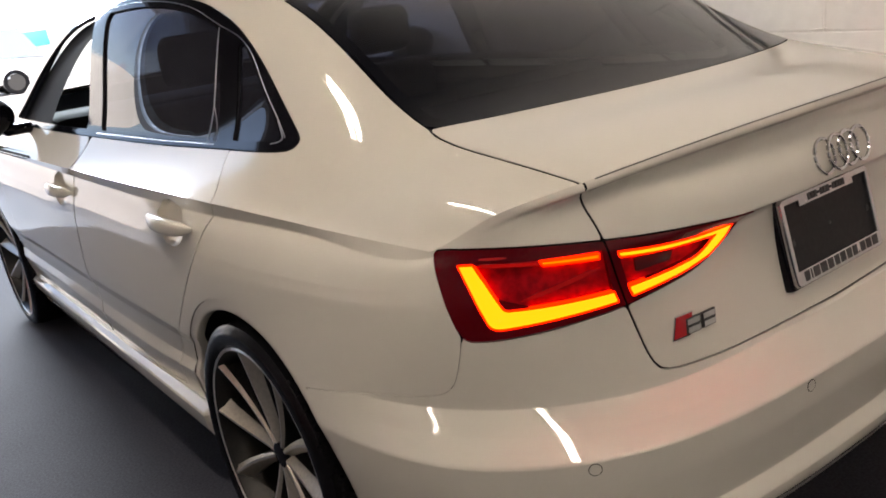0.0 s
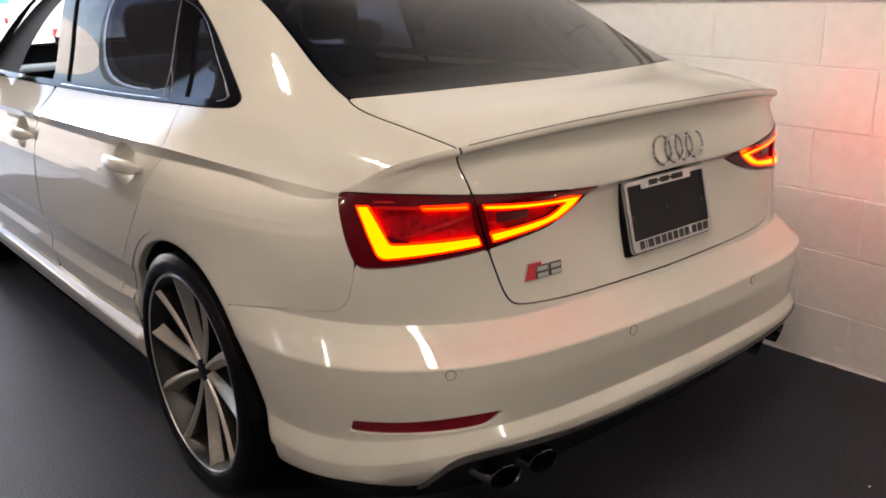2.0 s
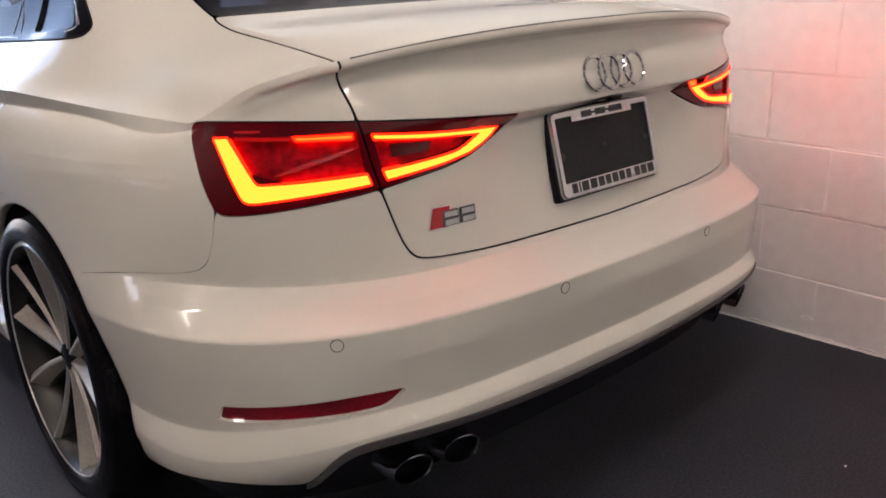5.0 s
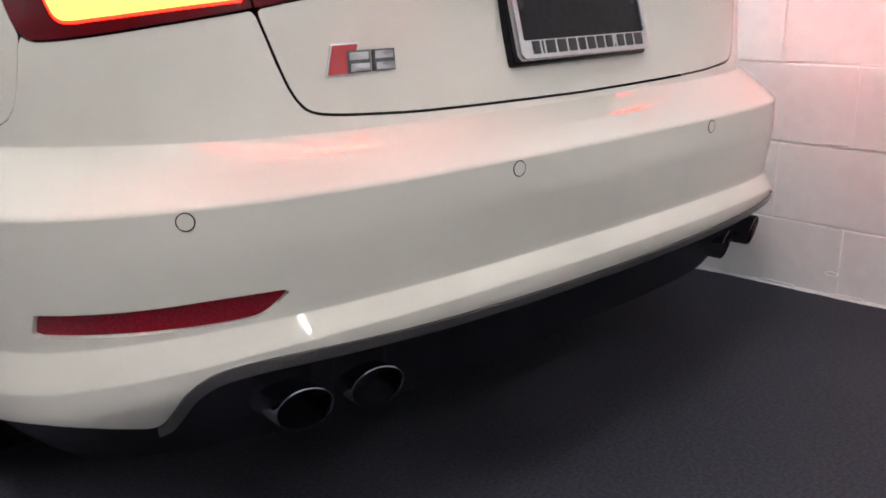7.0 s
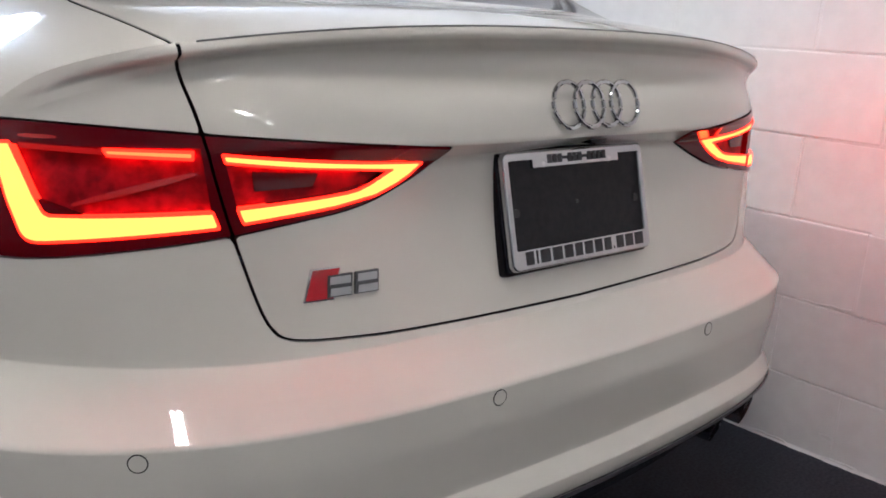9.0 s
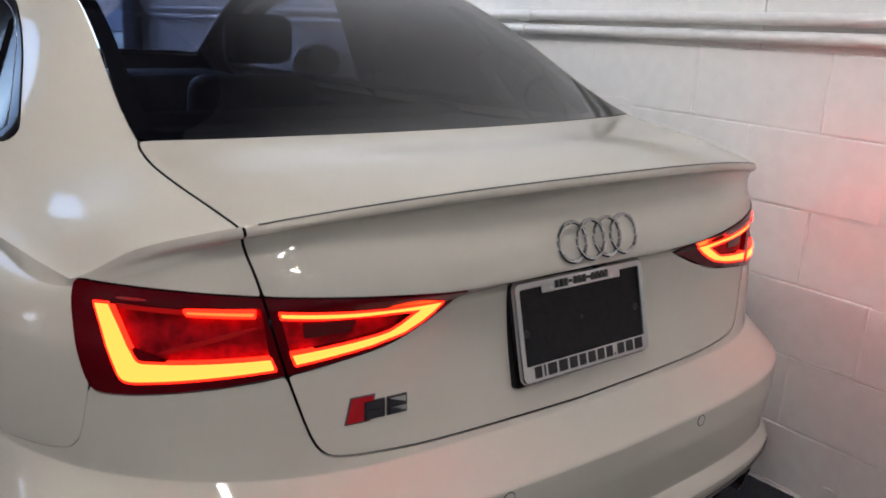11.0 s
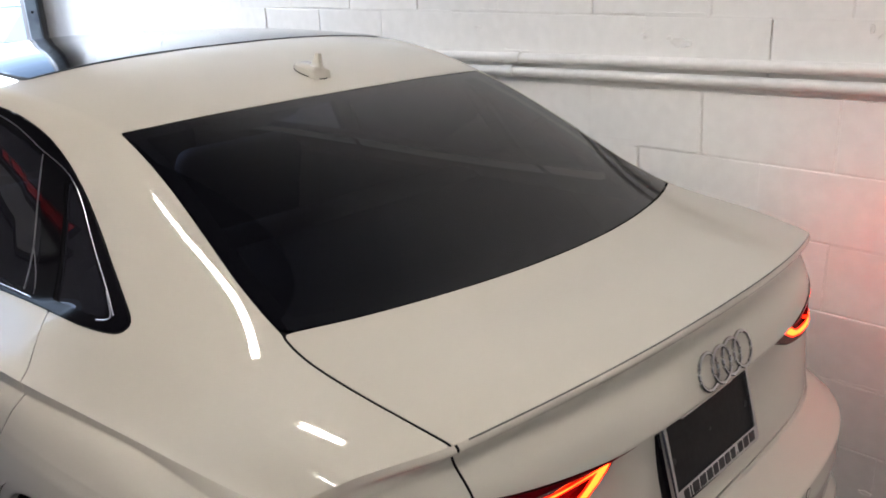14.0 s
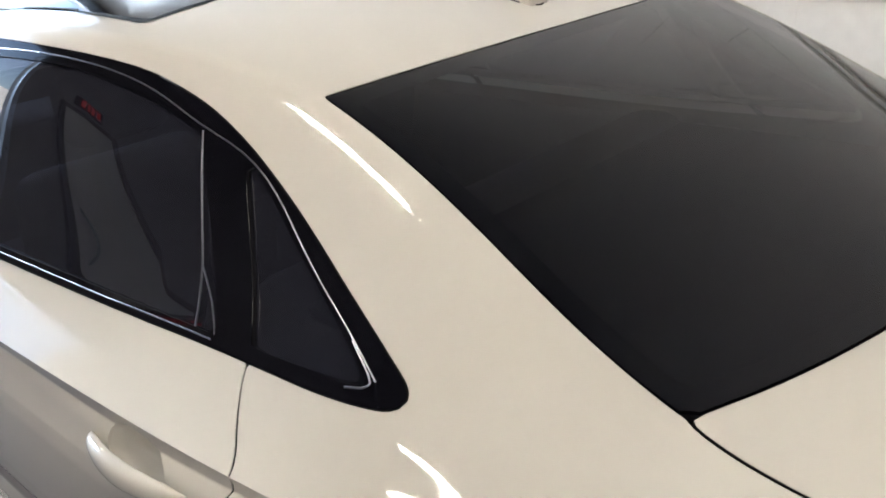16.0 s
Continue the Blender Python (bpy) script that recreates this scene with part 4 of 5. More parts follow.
# ---- tail trim ----


def tail(x, z):
    """The place and outward direction on the tail at x, z."""
    return near_point(np.hypot(L.x - x, L.z - z) + np.where(L.y < 0.6, 0, 10), x, None, z)


def upright(p, n):
    """A pose at p whose y points along n, its x level."""
    xx = Vector((0, 0, 1)).cross(n).normalized() * -1
    zz = xx.cross(n)
    m = Matrix((xx, n, zz)).transposed().to_4x4()
    m.translation = p
    return m


# the thin joint along the spoiler lip
SEAM = mat("grey_lip_seal", (0.10, 0.098, 0.095), 0.5)
edge = np.concatenate([rear_edge[::-1] * mirror, rear_edge[1:]])
edge = edge[np.abs(edge[:, 0]) < 0.552]
bm = bmesh.new()
tube(bm, [(float(x), float(y) - 0.0006, float(z) - 0.0010) for x, y, z in edge], 0.0014, 8)
part("lip_seam", bm, SEAM, LID, "thin grey joint along the spoiler lip")
for k in range(4):
    bm = bmesh.new()
    cx = (k - 1.5) * 0.0385 + 0.0005
    foot, mid_ = tail(cx, 0.8547)[0].y, tail(cx, 0.8845)[0].y
    slope = (mid_ - foot) / 0.0298
    pts = [(cx + 0.0298 * math.cos(a), foot + slope * 0.0298 * (1 + math.sin(a)) - 0.0055 - 0.0015 * (k % 2), 0.8845 + 0.0298 * math.sin(a)) for a in np.linspace(0, math.tau, 45)[:-1]]
    tube(bm, pts, 0.0034, 10, True)
    part("emblem_ring", bm, EMBLEM, LID, "chrome ring")

# model badge: a slanted red field and two plain chrome blocks
RED = mat("badge_red", (0.42, 0.008, 0.015), 0.2, 0.0, 1.0)


def plaque(name, corners, lift, thick, material, bevel=0.0006):
    bm = bmesh.new()
    back, front = [], []
    for x, z in corners:
        p, n_ = tail(x, z)
        back.append(bm.verts.new((x, p.y + 0.002, z)))
        front.append(bm.verts.new((x, p.y - lift - thick, z)))
    bm.faces.new(front)
    bm.faces.new(back[::-1])
    for i in range(len(corners)):
        j = (i + 1) % len(corners)
        bm.faces.new((front[i], back[i], back[j], front[j]))
    return part(name, bm, material, LID, smooth=False)


plaque("badge_edge", [(-0.4325, 0.7025), (-0.395, 0.7025), (-0.4055, 0.6645), (-0.4435, 0.6645)], 0.0005, 0.0015, CHROME)
plaque("badge_red_field", [(-0.4305, 0.7008), (-0.3970, 0.7008), (-0.4070, 0.6665), (-0.4408, 0.6665)], 0.0012, 0.0015, RED)
BADGE_DARK = mat("badge_dark_metal", (0.10, 0.10, 0.105), 0.25, 1.0)
for x0 in (-0.4135, -0.3775):
    w_ = 0.033
    plaque("badge_block", [(x0 + 0.0005, 0.6935), (x0 + w_ - 0.0005, 0.6935), (x0 + w_ - 0.0025, 0.6675), (x0 - 0.0015, 0.6675)], 0.0016, 0.0015, BADGE_DARK)
    for za, zb in ((0.6825, 0.6915), (0.6690, 0.6780)):
        plaque("badge_bar", [(x0 + 0.003, zb), (x0 + w_ - 0.003, zb), (x0 + w_ - 0.004, za), (x0 + 0.002, za)], 0.0025, 0.0015, EMBLEM)

# parking sensors
for x, z in ((-0.641, 0.5255), (-0.228, 0.5335), (0.230, 0.5335), (0.641, 0.5255)):
    p, n_ = tail(x, z)
    m = upright(p, n_)
    bm = bmesh.new()
    tube(bm, [m @ Vector((0.0102 * math.cos(i * math.tau / 28), 0.0002, 0.0102 * math.sin(i * math.tau / 28))) for i in range(28)], 0.0008, 6, True)
    ringob = part("parking_sensor", bm, DARK, BUMPER)
    bm = bmesh.new()
    bmesh.ops.create_circle(bm, cap_ends=True, segments=28, radius=0.0095, matrix=m @ Matrix.Translation((0, 0.0008, 0)) @ Matrix.Rotation(radians(90), 4, "X"))
    part("sensor_face", bm, PAINT, ringob)

# number plate: holder, dark plate, bright dealer frame
PLATE = new("number_plate")
PLATE["label"] = "blank black plate in a chrome dealer frame"
PLATE.parent = CAR
pm = Matrix.Translation((0.005, 0.1835, 0.739)) @ Matrix.Rotation(radians(-13.5), 4, "X")
PLATE.matrix_local = pm
BLACKPLATE = textured(mat("matte_black_plate", (0.010, 0.010, 0.012), 0.5, Specular_IOR_Level=0.2), (0.008, 0.008, 0.010), (0.013, 0.013, 0.015), 90, 0.1)
CHROME_SOFT = mat("plated_frame", (0.50, 0.50, 0.51), 0.10, 1.0)
INK = mat("black_ink", (0.009, 0.009, 0.011), 0.4)
HW, HH = 0.149, 0.081
bm = bmesh.new()
box(bm, (-HW - 0.005, -0.005, -HH - 0.005), (HW + 0.002, 0.024, HH + 0.005), 0.006, 3)
part("plate_holder", bm, TRIM, PLATE)
bm = bmesh.new()
box(bm, (-HW + 0.006, -0.0085, -HH + 0.006), (HW - 0.006, -0.006, HH - 0.006))
part("plate_face", bm, BLACKPLATE, PLATE, smooth=False)


def rect_ring(bm, outer, inner, y0, y1):
    """A frame with a rounded section between two rectangles (x0, z0, x1, z1), its front at y0."""
    loops = []
    for share, corner, y in ((0, 0.010, y1), (0.02, 0.010, y0 + 0.0022), (0.12, 0.0095, y0 + 0.0006), (0.26, 0.008, y0), (0.80, 0.004, y0 + 0.0003), (0.92, 0.003, y0 + 0.0012), (1, 0.0025, y0 + 0.003), (1, 0.0025, y1)):
        # the bevels stay equally wide on thin and thick sides
        ins = [min(share * w_, share * 0.012) if share < 0.5 else w_ - min((1 - share) * w_, (1 - share) * 0.012) for w_ in (abs(a - b) for a, b in zip(outer, inner))]
        x0, z0, x1, z1 = outer[0] + ins[0], outer[1] + ins[1], outer[2] - ins[2], outer[3] - ins[3]
        loop = []
        for cx, cz, a0 in ((x1 - corner, z1 - corner, 0), (x0 + corner, z1 - corner, 90), (x0 + corner, z0 + corner, 180), (x1 - corner, z0 + corner, 270)):
            for k in range(5):
                a = radians(a0 + 22.5 * k)
                loop.append(bm.verts.new((cx + corner * math.cos(a), y, cz + corner * math.sin(a))))
        loops.append(loop)
    for a, b in zip(loops, loops[1:]):
        for i in range(20):
            j = (i + 1) % 20
            bm.faces.new((a[i], a[j], b[j], b[i]))


bm = bmesh.new()
rect_ring(bm, (-HW, -HH, HW, HH), (-HW + 0.012, -HH + 0.029, HW - 0.011, HH - 0.014), -0.0145, -0.006)
part("plate_frame", bm, CHROME_SOFT, PLATE, "chrome dealer frame", sharp=50)
bm = bmesh.new()
box(bm, (-0.092, -0.0138, HH - 0.0245), (0.092, -0.008, HH - 0.006), 0.0015)
part("frame_tab", bm, CHROME_SOFT, PLATE)
# lettering stands as plain bars
x0 = -0.126
for w_ in (0.019, 0.007, 0.023, 0.023, 0.021, 0.019, 0.021, 0.020, 0.019, 0.006, 0.020, 0.021, 0.023):
    tall = 0.0045 if w_ == 0.006 else 0.0185
    bm = bmesh.new()
    box(bm, (x0 + 0.0022, -0.0153, -HH + 0.0075), (x0 + w_ - 0.0022, -0.0138, -HH + 0.0075 + tall), 0.0004)
    part("letter_bar", bm, INK, PLATE, smooth=False)
    x0 += w_ + 0.0014
for i in range(12):
    bm = bmesh.new()
    x0 = -0.062 + i * 0.0105
    hz = 0.002 if i in (3, 7) else 0.0062
    box(bm, (x0, -0.0152, HH - 0.0135 - hz), (x0 + 0.0074, -0.0136, HH - 0.0135 + hz))
    part("digit_bar", bm, INK, PLATE, smooth=False)
for sx in (-1, 1):
    bm = bmesh.new()
    bmesh.ops.create_uvsphere(bm, u_segments=14, v_segments=8, radius=0.007, matrix=Matrix.Translation((sx * 0.070, -0.011, HH - 0.019)) @ Matrix.Diagonal((1, 0.5, 1, 1)))
    part("frame_screw", bm, CHROME, PLATE)
for sx in (-1, 1):
    bm = bmesh.new()
    bmesh.ops.create_cone(bm, cap_ends=True, segments=16, radius1=0.006, radius2=0.006, depth=0.002, matrix=Matrix.Translation((sx * 0.128, -0.009, -0.002)) @ Matrix.Rotation(radians(90), 4, "X"))
    part("plate_hole", bm, INK, PLATE)
bm = bmesh.new()
bmesh.ops.create_cone(bm, cap_ends=True, segments=12, radius1=0.003, radius2=0.003, depth=0.002, matrix=Matrix.Translation((-0.004, -0.009, 0.004)) @ Matrix.Rotation(radians(90), 4, "X"))
part("plate_hole", bm, INK, PLATE)
# reversing camera over the plate
bm = bmesh.new()
box(bm, (0.014, 0.170, 0.826), (0.050, 0.215, 0.839), 0.003)
part("rear_camera", bm, TRIM, LID, "black reversing camera under the lid edge")

# exhaust tips
PIPE = mat("dark_chrome", (0.50, 0.50, 0.53), 0.08, 1.0)
for sx in (-1, 1):
    for x, y, z in ((0.540, 0.146, 0.280), (0.433, 0.142, 0.275)):
        bm = bmesh.new()
        loops = []
        for rad, dy in ((1.0, 0.16), (1.0, 0.02), (1.0, 0.004), (0.985, 0.0006), (0.95, 0.0), (0.915, 0.003), (0.90, 0.012), (0.88, 0.11)):
            loop = []
            for i in range(40):
                a = i * math.tau / 40
                ex, ez = 0.0355 * rad * math.cos(a), 0.0300 * rad * math.sin(a)
                cut = 0.28 * ex - 0.25 * ez
                loop.append(bm.verts.new((sx * (x + ex), y + dy + (0.018 if sx > 0 else 0) + (cut if dy < 0.1 else 0), z + ez)))
            loops.append(loop)
        for a, b in zip(loops, loops[1:]):
            for i in range(40):
                bm.faces.new((a[i], a[(i + 1) % 40], b[(i + 1) % 40], b[i]))
        tip = part("exhaust_tip", bm, PIPE, CAR, "oval dark chrome exhaust tip")
        bm = bmesh.new()
        box(bm, (sx * x - 0.032, y + 0.10, z - 0.023), (sx * x + 0.032, y + 0.11, z + 0.023))
        part("tip_inside", bm, DARK, tip)

# solid black boxes added to darken the space behind the tips
for sx in (-1, 1):
    bm = bmesh.new()
    box(bm, (min(sx * 0.37, sx * 0.63), 0.275, 0.225), (max(sx * 0.37, sx * 0.63), 0.38, 0.335), 0.015)
    part("exhaust_backing", bm, DARK, CAR)

# ---- room ----
WALL_X = 1.03
COURSE, BLOCK_LEN, FIRST, FALL = 0.1965, 0.39, 0.18, 0.024
ROOM_W, ROOM_S, ROOM_N, ROOM_H = -8.5, -7.0, 5.4, 6.4
LAMP_Z = 3.35
GROUND = textured(mat("pale_concrete_yard", (0.33, 0.335, 0.34), 0.8), (0.30, 0.305, 0.31), (0.37, 0.375, 0.38), 3, 0.2, coarse=0.5)
MORTAR = textured(mat("painted_mortar", (0.83, 0.81, 0.78), 0.45), (0.80, 0.78, 0.75), (0.85, 0.83, 0.80), 60, 0.3)
bm = bmesh.new()
box(bm, (ROOM_W - 0.2, ROOM_S - 0.2, -0.1), (WALL_X + 0.2, ROOM_N + 0.2, 0))
tagged(part("floor", bm, FLOOR, smooth=False), "charcoal speckled garage floor coating", "floor", kind="structure")
bm = bmesh.new()
box(bm, (-600, -600, -0.3), (600, 600, -0.02))
tagged(part("ground", bm, GROUND, smooth=False), "pale sunlit concrete yard outside the bay", "ground", kind="structure")
WALL = tagged(new("wall_east"), "white painted concrete block wall with worn joints", "wall", kind="structure")
bm = bmesh.new()
box(bm, (WALL_X + 0.0034, ROOM_S, 0), (WALL_X + 0.2, ROOM_N + 0.2, ROOM_H))
part("mortar_bed", bm, MORTAR, WALL, smooth=False)


def plain_wall(name, lo, hi, label, material=BLOCK):
    bm = bmesh.new()
    box(bm, lo, hi)
    tagged(part(name, bm, material, smooth=False), label, "wall", kind="structure")


plain_wall("wall_south", (ROOM_W - 0.2, ROOM_S - 0.2, 0), (WALL_X + 0.2, ROOM_S, ROOM_H), "off-white painted wall at the far end", PALEWALL)
plain_wall("wall_west", (ROOM_W - 0.2, ROOM_S, 0), (ROOM_W, ROOM_N + 0.2, ROOM_H), "grey painted wall", GREYWALL)
DOOR_W, DOOR_E, DOOR_H = -2.4, 0.93, 3.0
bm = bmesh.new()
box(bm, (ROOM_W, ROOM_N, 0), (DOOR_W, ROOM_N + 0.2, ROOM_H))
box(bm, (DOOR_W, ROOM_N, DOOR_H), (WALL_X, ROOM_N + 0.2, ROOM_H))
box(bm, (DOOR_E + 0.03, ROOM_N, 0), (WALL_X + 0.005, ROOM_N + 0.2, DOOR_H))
tagged(part("wall_north", bm, SHADEWALL, smooth=False), "dark grey wall round the open bay door", "wall", kind="structure")
bm = bmesh.new()
box(bm, (ROOM_W - 0.2, ROOM_S - 0.2, ROOM_H), (WALL_X + 0.2, ROOM_N + 0.2, ROOM_H + 0.15))
tagged(part("ceiling", bm, CEIL, smooth=False), "grey painted ceiling", "ceiling", kind="structure")
# steel door tracks at the bay's jambs
STEEL = textured(mat("blue_grey_steel", (0.27, 0.33, 0.41), 0.4, 0.5), (0.22, 0.27, 0.34), (0.32, 0.39, 0.48), 12)
for x in (DOOR_E, DOOR_W):
    post = tagged(new("door_track"), "blue-grey steel roller door track at the bay jamb", "door track", kind="structure")
    bm = bmesh.new()
    box(bm, (x - 0.05, ROOM_N - 0.10, 0), (x + 0.03, ROOM_N - 0.085, DOOR_H), 0.003)
    box(bm, (x + 0.015, ROOM_N - 0.10, 0), (x + 0.03, ROOM_N, DOOR_H), 0.003)
    part("track_channel", bm, STEEL, post)
    bm = bmesh.new()
    box(bm, (x - 0.02, ROOM_N - 0.06, 0), (x + 0.012, ROOM_N - 0.02, DOOR_H), 0.003)
    part("track_rail", bm, DARK, post)
    for z in (0.5, 1.1, 1.43, 2.0):
        bm = bmesh.new()
        bmesh.ops.create_cone(bm, cap_ends=True, segments=12, radius1=0.009, radius2=0.007, depth=0.008, matrix=Matrix.Translation((x - 0.015, ROOM_N - 0.104, z)) @ Matrix.Rotation(radians(90), 4, "X"))
        part("bolt", bm, DARK, post)
SIDE_DOOR = tagged(new("door_1"), "pale grey steel door in a dark frame", "door", kind="structure")
DOOR_GREY = textured(mat("pale_grey_door", (0.5, 0.52, 0.55), 0.4), (0.46, 0.48, 0.51), (0.54, 0.56, 0.59), 6)
bm = bmesh.new()
box(bm, (-4.10, ROOM_N - 0.05, 0), (-3.25, ROOM_N - 0.004, 2.05), 0.004)
part("leaf", bm, DOOR_GREY, SIDE_DOOR)
bm = bmesh.new()
for lo, hi in (((-4.18, 0), (-4.10, 2.13)), ((-3.25, 0), (-3.17, 2.13)), ((-4.10, 2.05), (-3.25, 2.13))):
    box(bm, (lo[0], ROOM_N - 0.07, lo[1]), (hi[0], ROOM_N - 0.002, hi[1]), 0.004)
part("frame", bm, DARK, SIDE_DOOR, "dark door frame")
bm = bmesh.new()
tube(bm, [(-3.34, ROOM_N - 0.05, 1.0), (-3.34, ROOM_N - 0.10, 1.0), (-3.46, ROOM_N - 0.10, 1.0)], 0.010, 8)
part("handle", bm, STEEL, SIDE_DOOR)
SIGN = tagged(new("wall_sign"), "dark wall sign with unreadable red lettering bars", "sign")
bm = bmesh.new()
box(bm, (-3.95, ROOM_N - 0.05, 2.2), (-3.4, ROOM_N - 0.001, 2.42), 0.006)
part("panel", bm, TRIM, SIGN)
SIGN_RED = emitter("sign_red", (1.0, 0.02, 0.02), 0.2)
for k in range(4):
    bm = bmesh.new()
    box(bm, (-3.90 + k * 0.115, ROOM_N - 0.056, 2.235), (-3.82 + k * 0.115, ROOM_N - 0.0505, 2.385), 0.002)
    part("letter_bar", bm, SIGN_RED, SIGN)
# a pale chip lying on the floor
bm = bmesh.new()
bmesh.ops.create_icosphere(bm, subdivisions=2, radius=0.0035, matrix=Matrix.Translation((0.41, -0.18, 0.002)) @ Matrix.Diagonal((1.3, 0.8, 0.4, 1)))
tagged(part("paint_chip", bm, MORTAR), "small pale paint chip lying on the dark floor", "paint chip")
# ragged wall paint run out onto the floor
rng = random.Random(11)
bm = bmesh.new()
last = None
for k in range(401):
    y = -2.0 + k * 0.01
    w_ = 0.004 + 0.004 * (1 + noise.noise((0, y * 9, 0.3))) * rng.uniform(0.5, 1.3) + max(0, 0.02 * noise.noise((3, y * 4, 0)))
    pair_ = [bm.verts.new((WALL_X - w_, y, 0.0012)), bm.verts.new((WALL_X - 0.6 * w_, y, 0.0026)), bm.verts.new((WALL_X - 0.0002, y, 0.006 + 0.3 * w_))]
    if last:
        for i in (0, 1):
            bm.faces.new((last[i], last[i + 1], pair_[i + 1], pair_[i]))
    last = pair_
part("paint_edge", bm, MORTAR, WALL, "ragged white paint edge along the floor")
# lifted and flaked paint on the block wall
rng = random.Random(5)
for y, z, wy, wz in ((0.832, 1.298, 0.034, 0.015), (0.868, 1.311, 0.010, 0.007), (0.948, 1.313, 0.010, 0.005), (0.312, 1.339, 0.006, 0.012), (0.21, 0.060, 0.016, 0.006), (0.17, 0.006, 0.05, 0.006), (0.36, 0.005, 0.06, 0.007), (0.03, 0.006, 0.04, 0.008), (-0.5, 0.9, 0.012, 0.007), (1.62, 1.34, 0.012, 0.006)):
    bm = bmesh.new()
    for scale, lift in ((1.0, -0.001), (0.95, 0.0042), (0.80, 0.0026), (0.02, 0.0022)):
        if not bm.verts:
            wob = [rng.uniform(0.75, 1.2) for _ in range(18)]
        loop = [bm.verts.new((WALL_X - lift, y + wy * scale * wob[k] * math.cos(k * math.tau / 18), max(z + wz * scale * wob[k] * math.sin(k * math.tau / 18), 0.0005))) for k in range(18)]
        if scale < 1:
            for k in range(18):
                bm.faces.new((last[k], last[(k + 1) % 18], loop[(k + 1) % 18], loop[k]))
        last = loop
    part("paint_flake", bm, MORTAR, WALL, sharp=50)
# wrinkled runs of thick paint
rng = random.Random(9)
for y0, z0, y1, z1, r_ in ((0.76, 1.381, 1.11, 1.386, 0.0022), (0.86, 1.377, 1.00, 1.380, 0.0016), (0.93, 1.345, 0.97, 1.318, 0.0018), (0.752, 0.988, 0.80, 0.984, 0.0018), (0.99, 1.003, 1.13, 1.000, 0.0014), (1.38, 1.262, 1.50, 1.266, 0.0028), (1.50, 1.398, 1.60, 1.403, 0.0018), (0.27, 1.345, 0.30, 1.318, 0.0016), (0.62, 1.292, 0.625, 1.279, 0.0018), (0.20, 0.385, 0.33, 0.381, 0.0016)):
    bm = bmesh.new()
    n_ = max(4, int(abs(y1 - y0) / 0.012))
    tube(bm, [(WALL_X - 0.0004 + rng.uniform(-0.0008, 0.0004), y0 + (y1 - y0) * k / n_ + rng.uniform(-0.002, 0.002), z0 + (z1 - z0) * k / n_ + rng.uniform(-0.0022, 0.0022)) for k in range(n_ + 1)], r_, 6)
    part("paint_wrinkle", bm, BLOCK, WALL)
# conduits along the block wall
PIPE_PAINT = textured(mat("white_painted_conduit", (0.78, 0.76, 0.73), 0.4), (0.74, 0.72, 0.69), (0.8, 0.78, 0.75), 30, 0.15)
for z in (1.241, 1.196):
    run_ = tagged(new("wall_conduit"), "white painted conduit pipe on the block wall", "conduit", "wall conduits")
    bm = bmesh.new()
    tube(bm, [(WALL_X - 0.0155, y, z + 0.0008 * math.sin(y * 1.1)) for y in np.linspace(ROOM_S, ROOM_N, 40)], 0.0162, 14)
    part("pipe", bm, PIPE_PAINT, run_)
    for y in (-4.4, -1.5, 1.445, 4.3):
        bm = bmesh.new()
        lathe(bm, [(-0.028, 0.0160), (-0.028, 0.0192), (0.028, 0.0192), (0.028, 0.0160)], 16, m=Matrix.Translation((WALL_X - 0.0155, y + (0.03 if z < 1.21 else 0), z)) @ Matrix.Rotation(radians(90), 4, "Z"))
        part("coupling", bm, PIPE_PAINT, run_)
# ceiling lights
LAMP_ON = emitter("tube_light", (1.0, 0.93, 0.83), 41.0)
first = None
# the lights at x -5.4 and -7.4 are added to brighten the flank
for x, ys in ((-1.55, (1.88, -0.75, -3.4, -5.9)), (-5.4, (2.2,)), (-7.4, (0.8,))):
    for y in ys:
        if first is None:
            first = tagged(new("ceiling_light"), "long white ceiling tube light, switched on", "ceiling light", "ceiling lights")
            bm = bmesh.new()
            box(bm, (-0.09, -0.43, -0.02), (0.09, 0.43, 0.07), 0.012)
            part("housing", bm, PIPE_PAINT, first)
            for dy in (-0.35, 0.35):
                bm = bmesh.new()
                tube(bm, [(0, dy, 0.06), (0, dy, ROOM_H - LAMP_Z)], 0.004, 6)
                part("hanger", bm, STEEL, first)
            for dx in (-0.045, 0.045):
                bm = bmesh.new()
                tube(bm, [(dx, -0.40, -0.035), (dx, 0.40, -0.035)], 0.017, 12)
                part("tube", bm, LAMP_ON, first)
            first.matrix_world = pose(x, y, LAMP_Z)
        else:
            copy_thing(first, pose(x, y, LAMP_Z))

# ---- outside the bay ----


# the bright sky's reflection is put into this glass as a pale colour
SUN_GLASS = mat("sunlit_pale_glass", (0.16, 0.23, 0.30), 0.08)


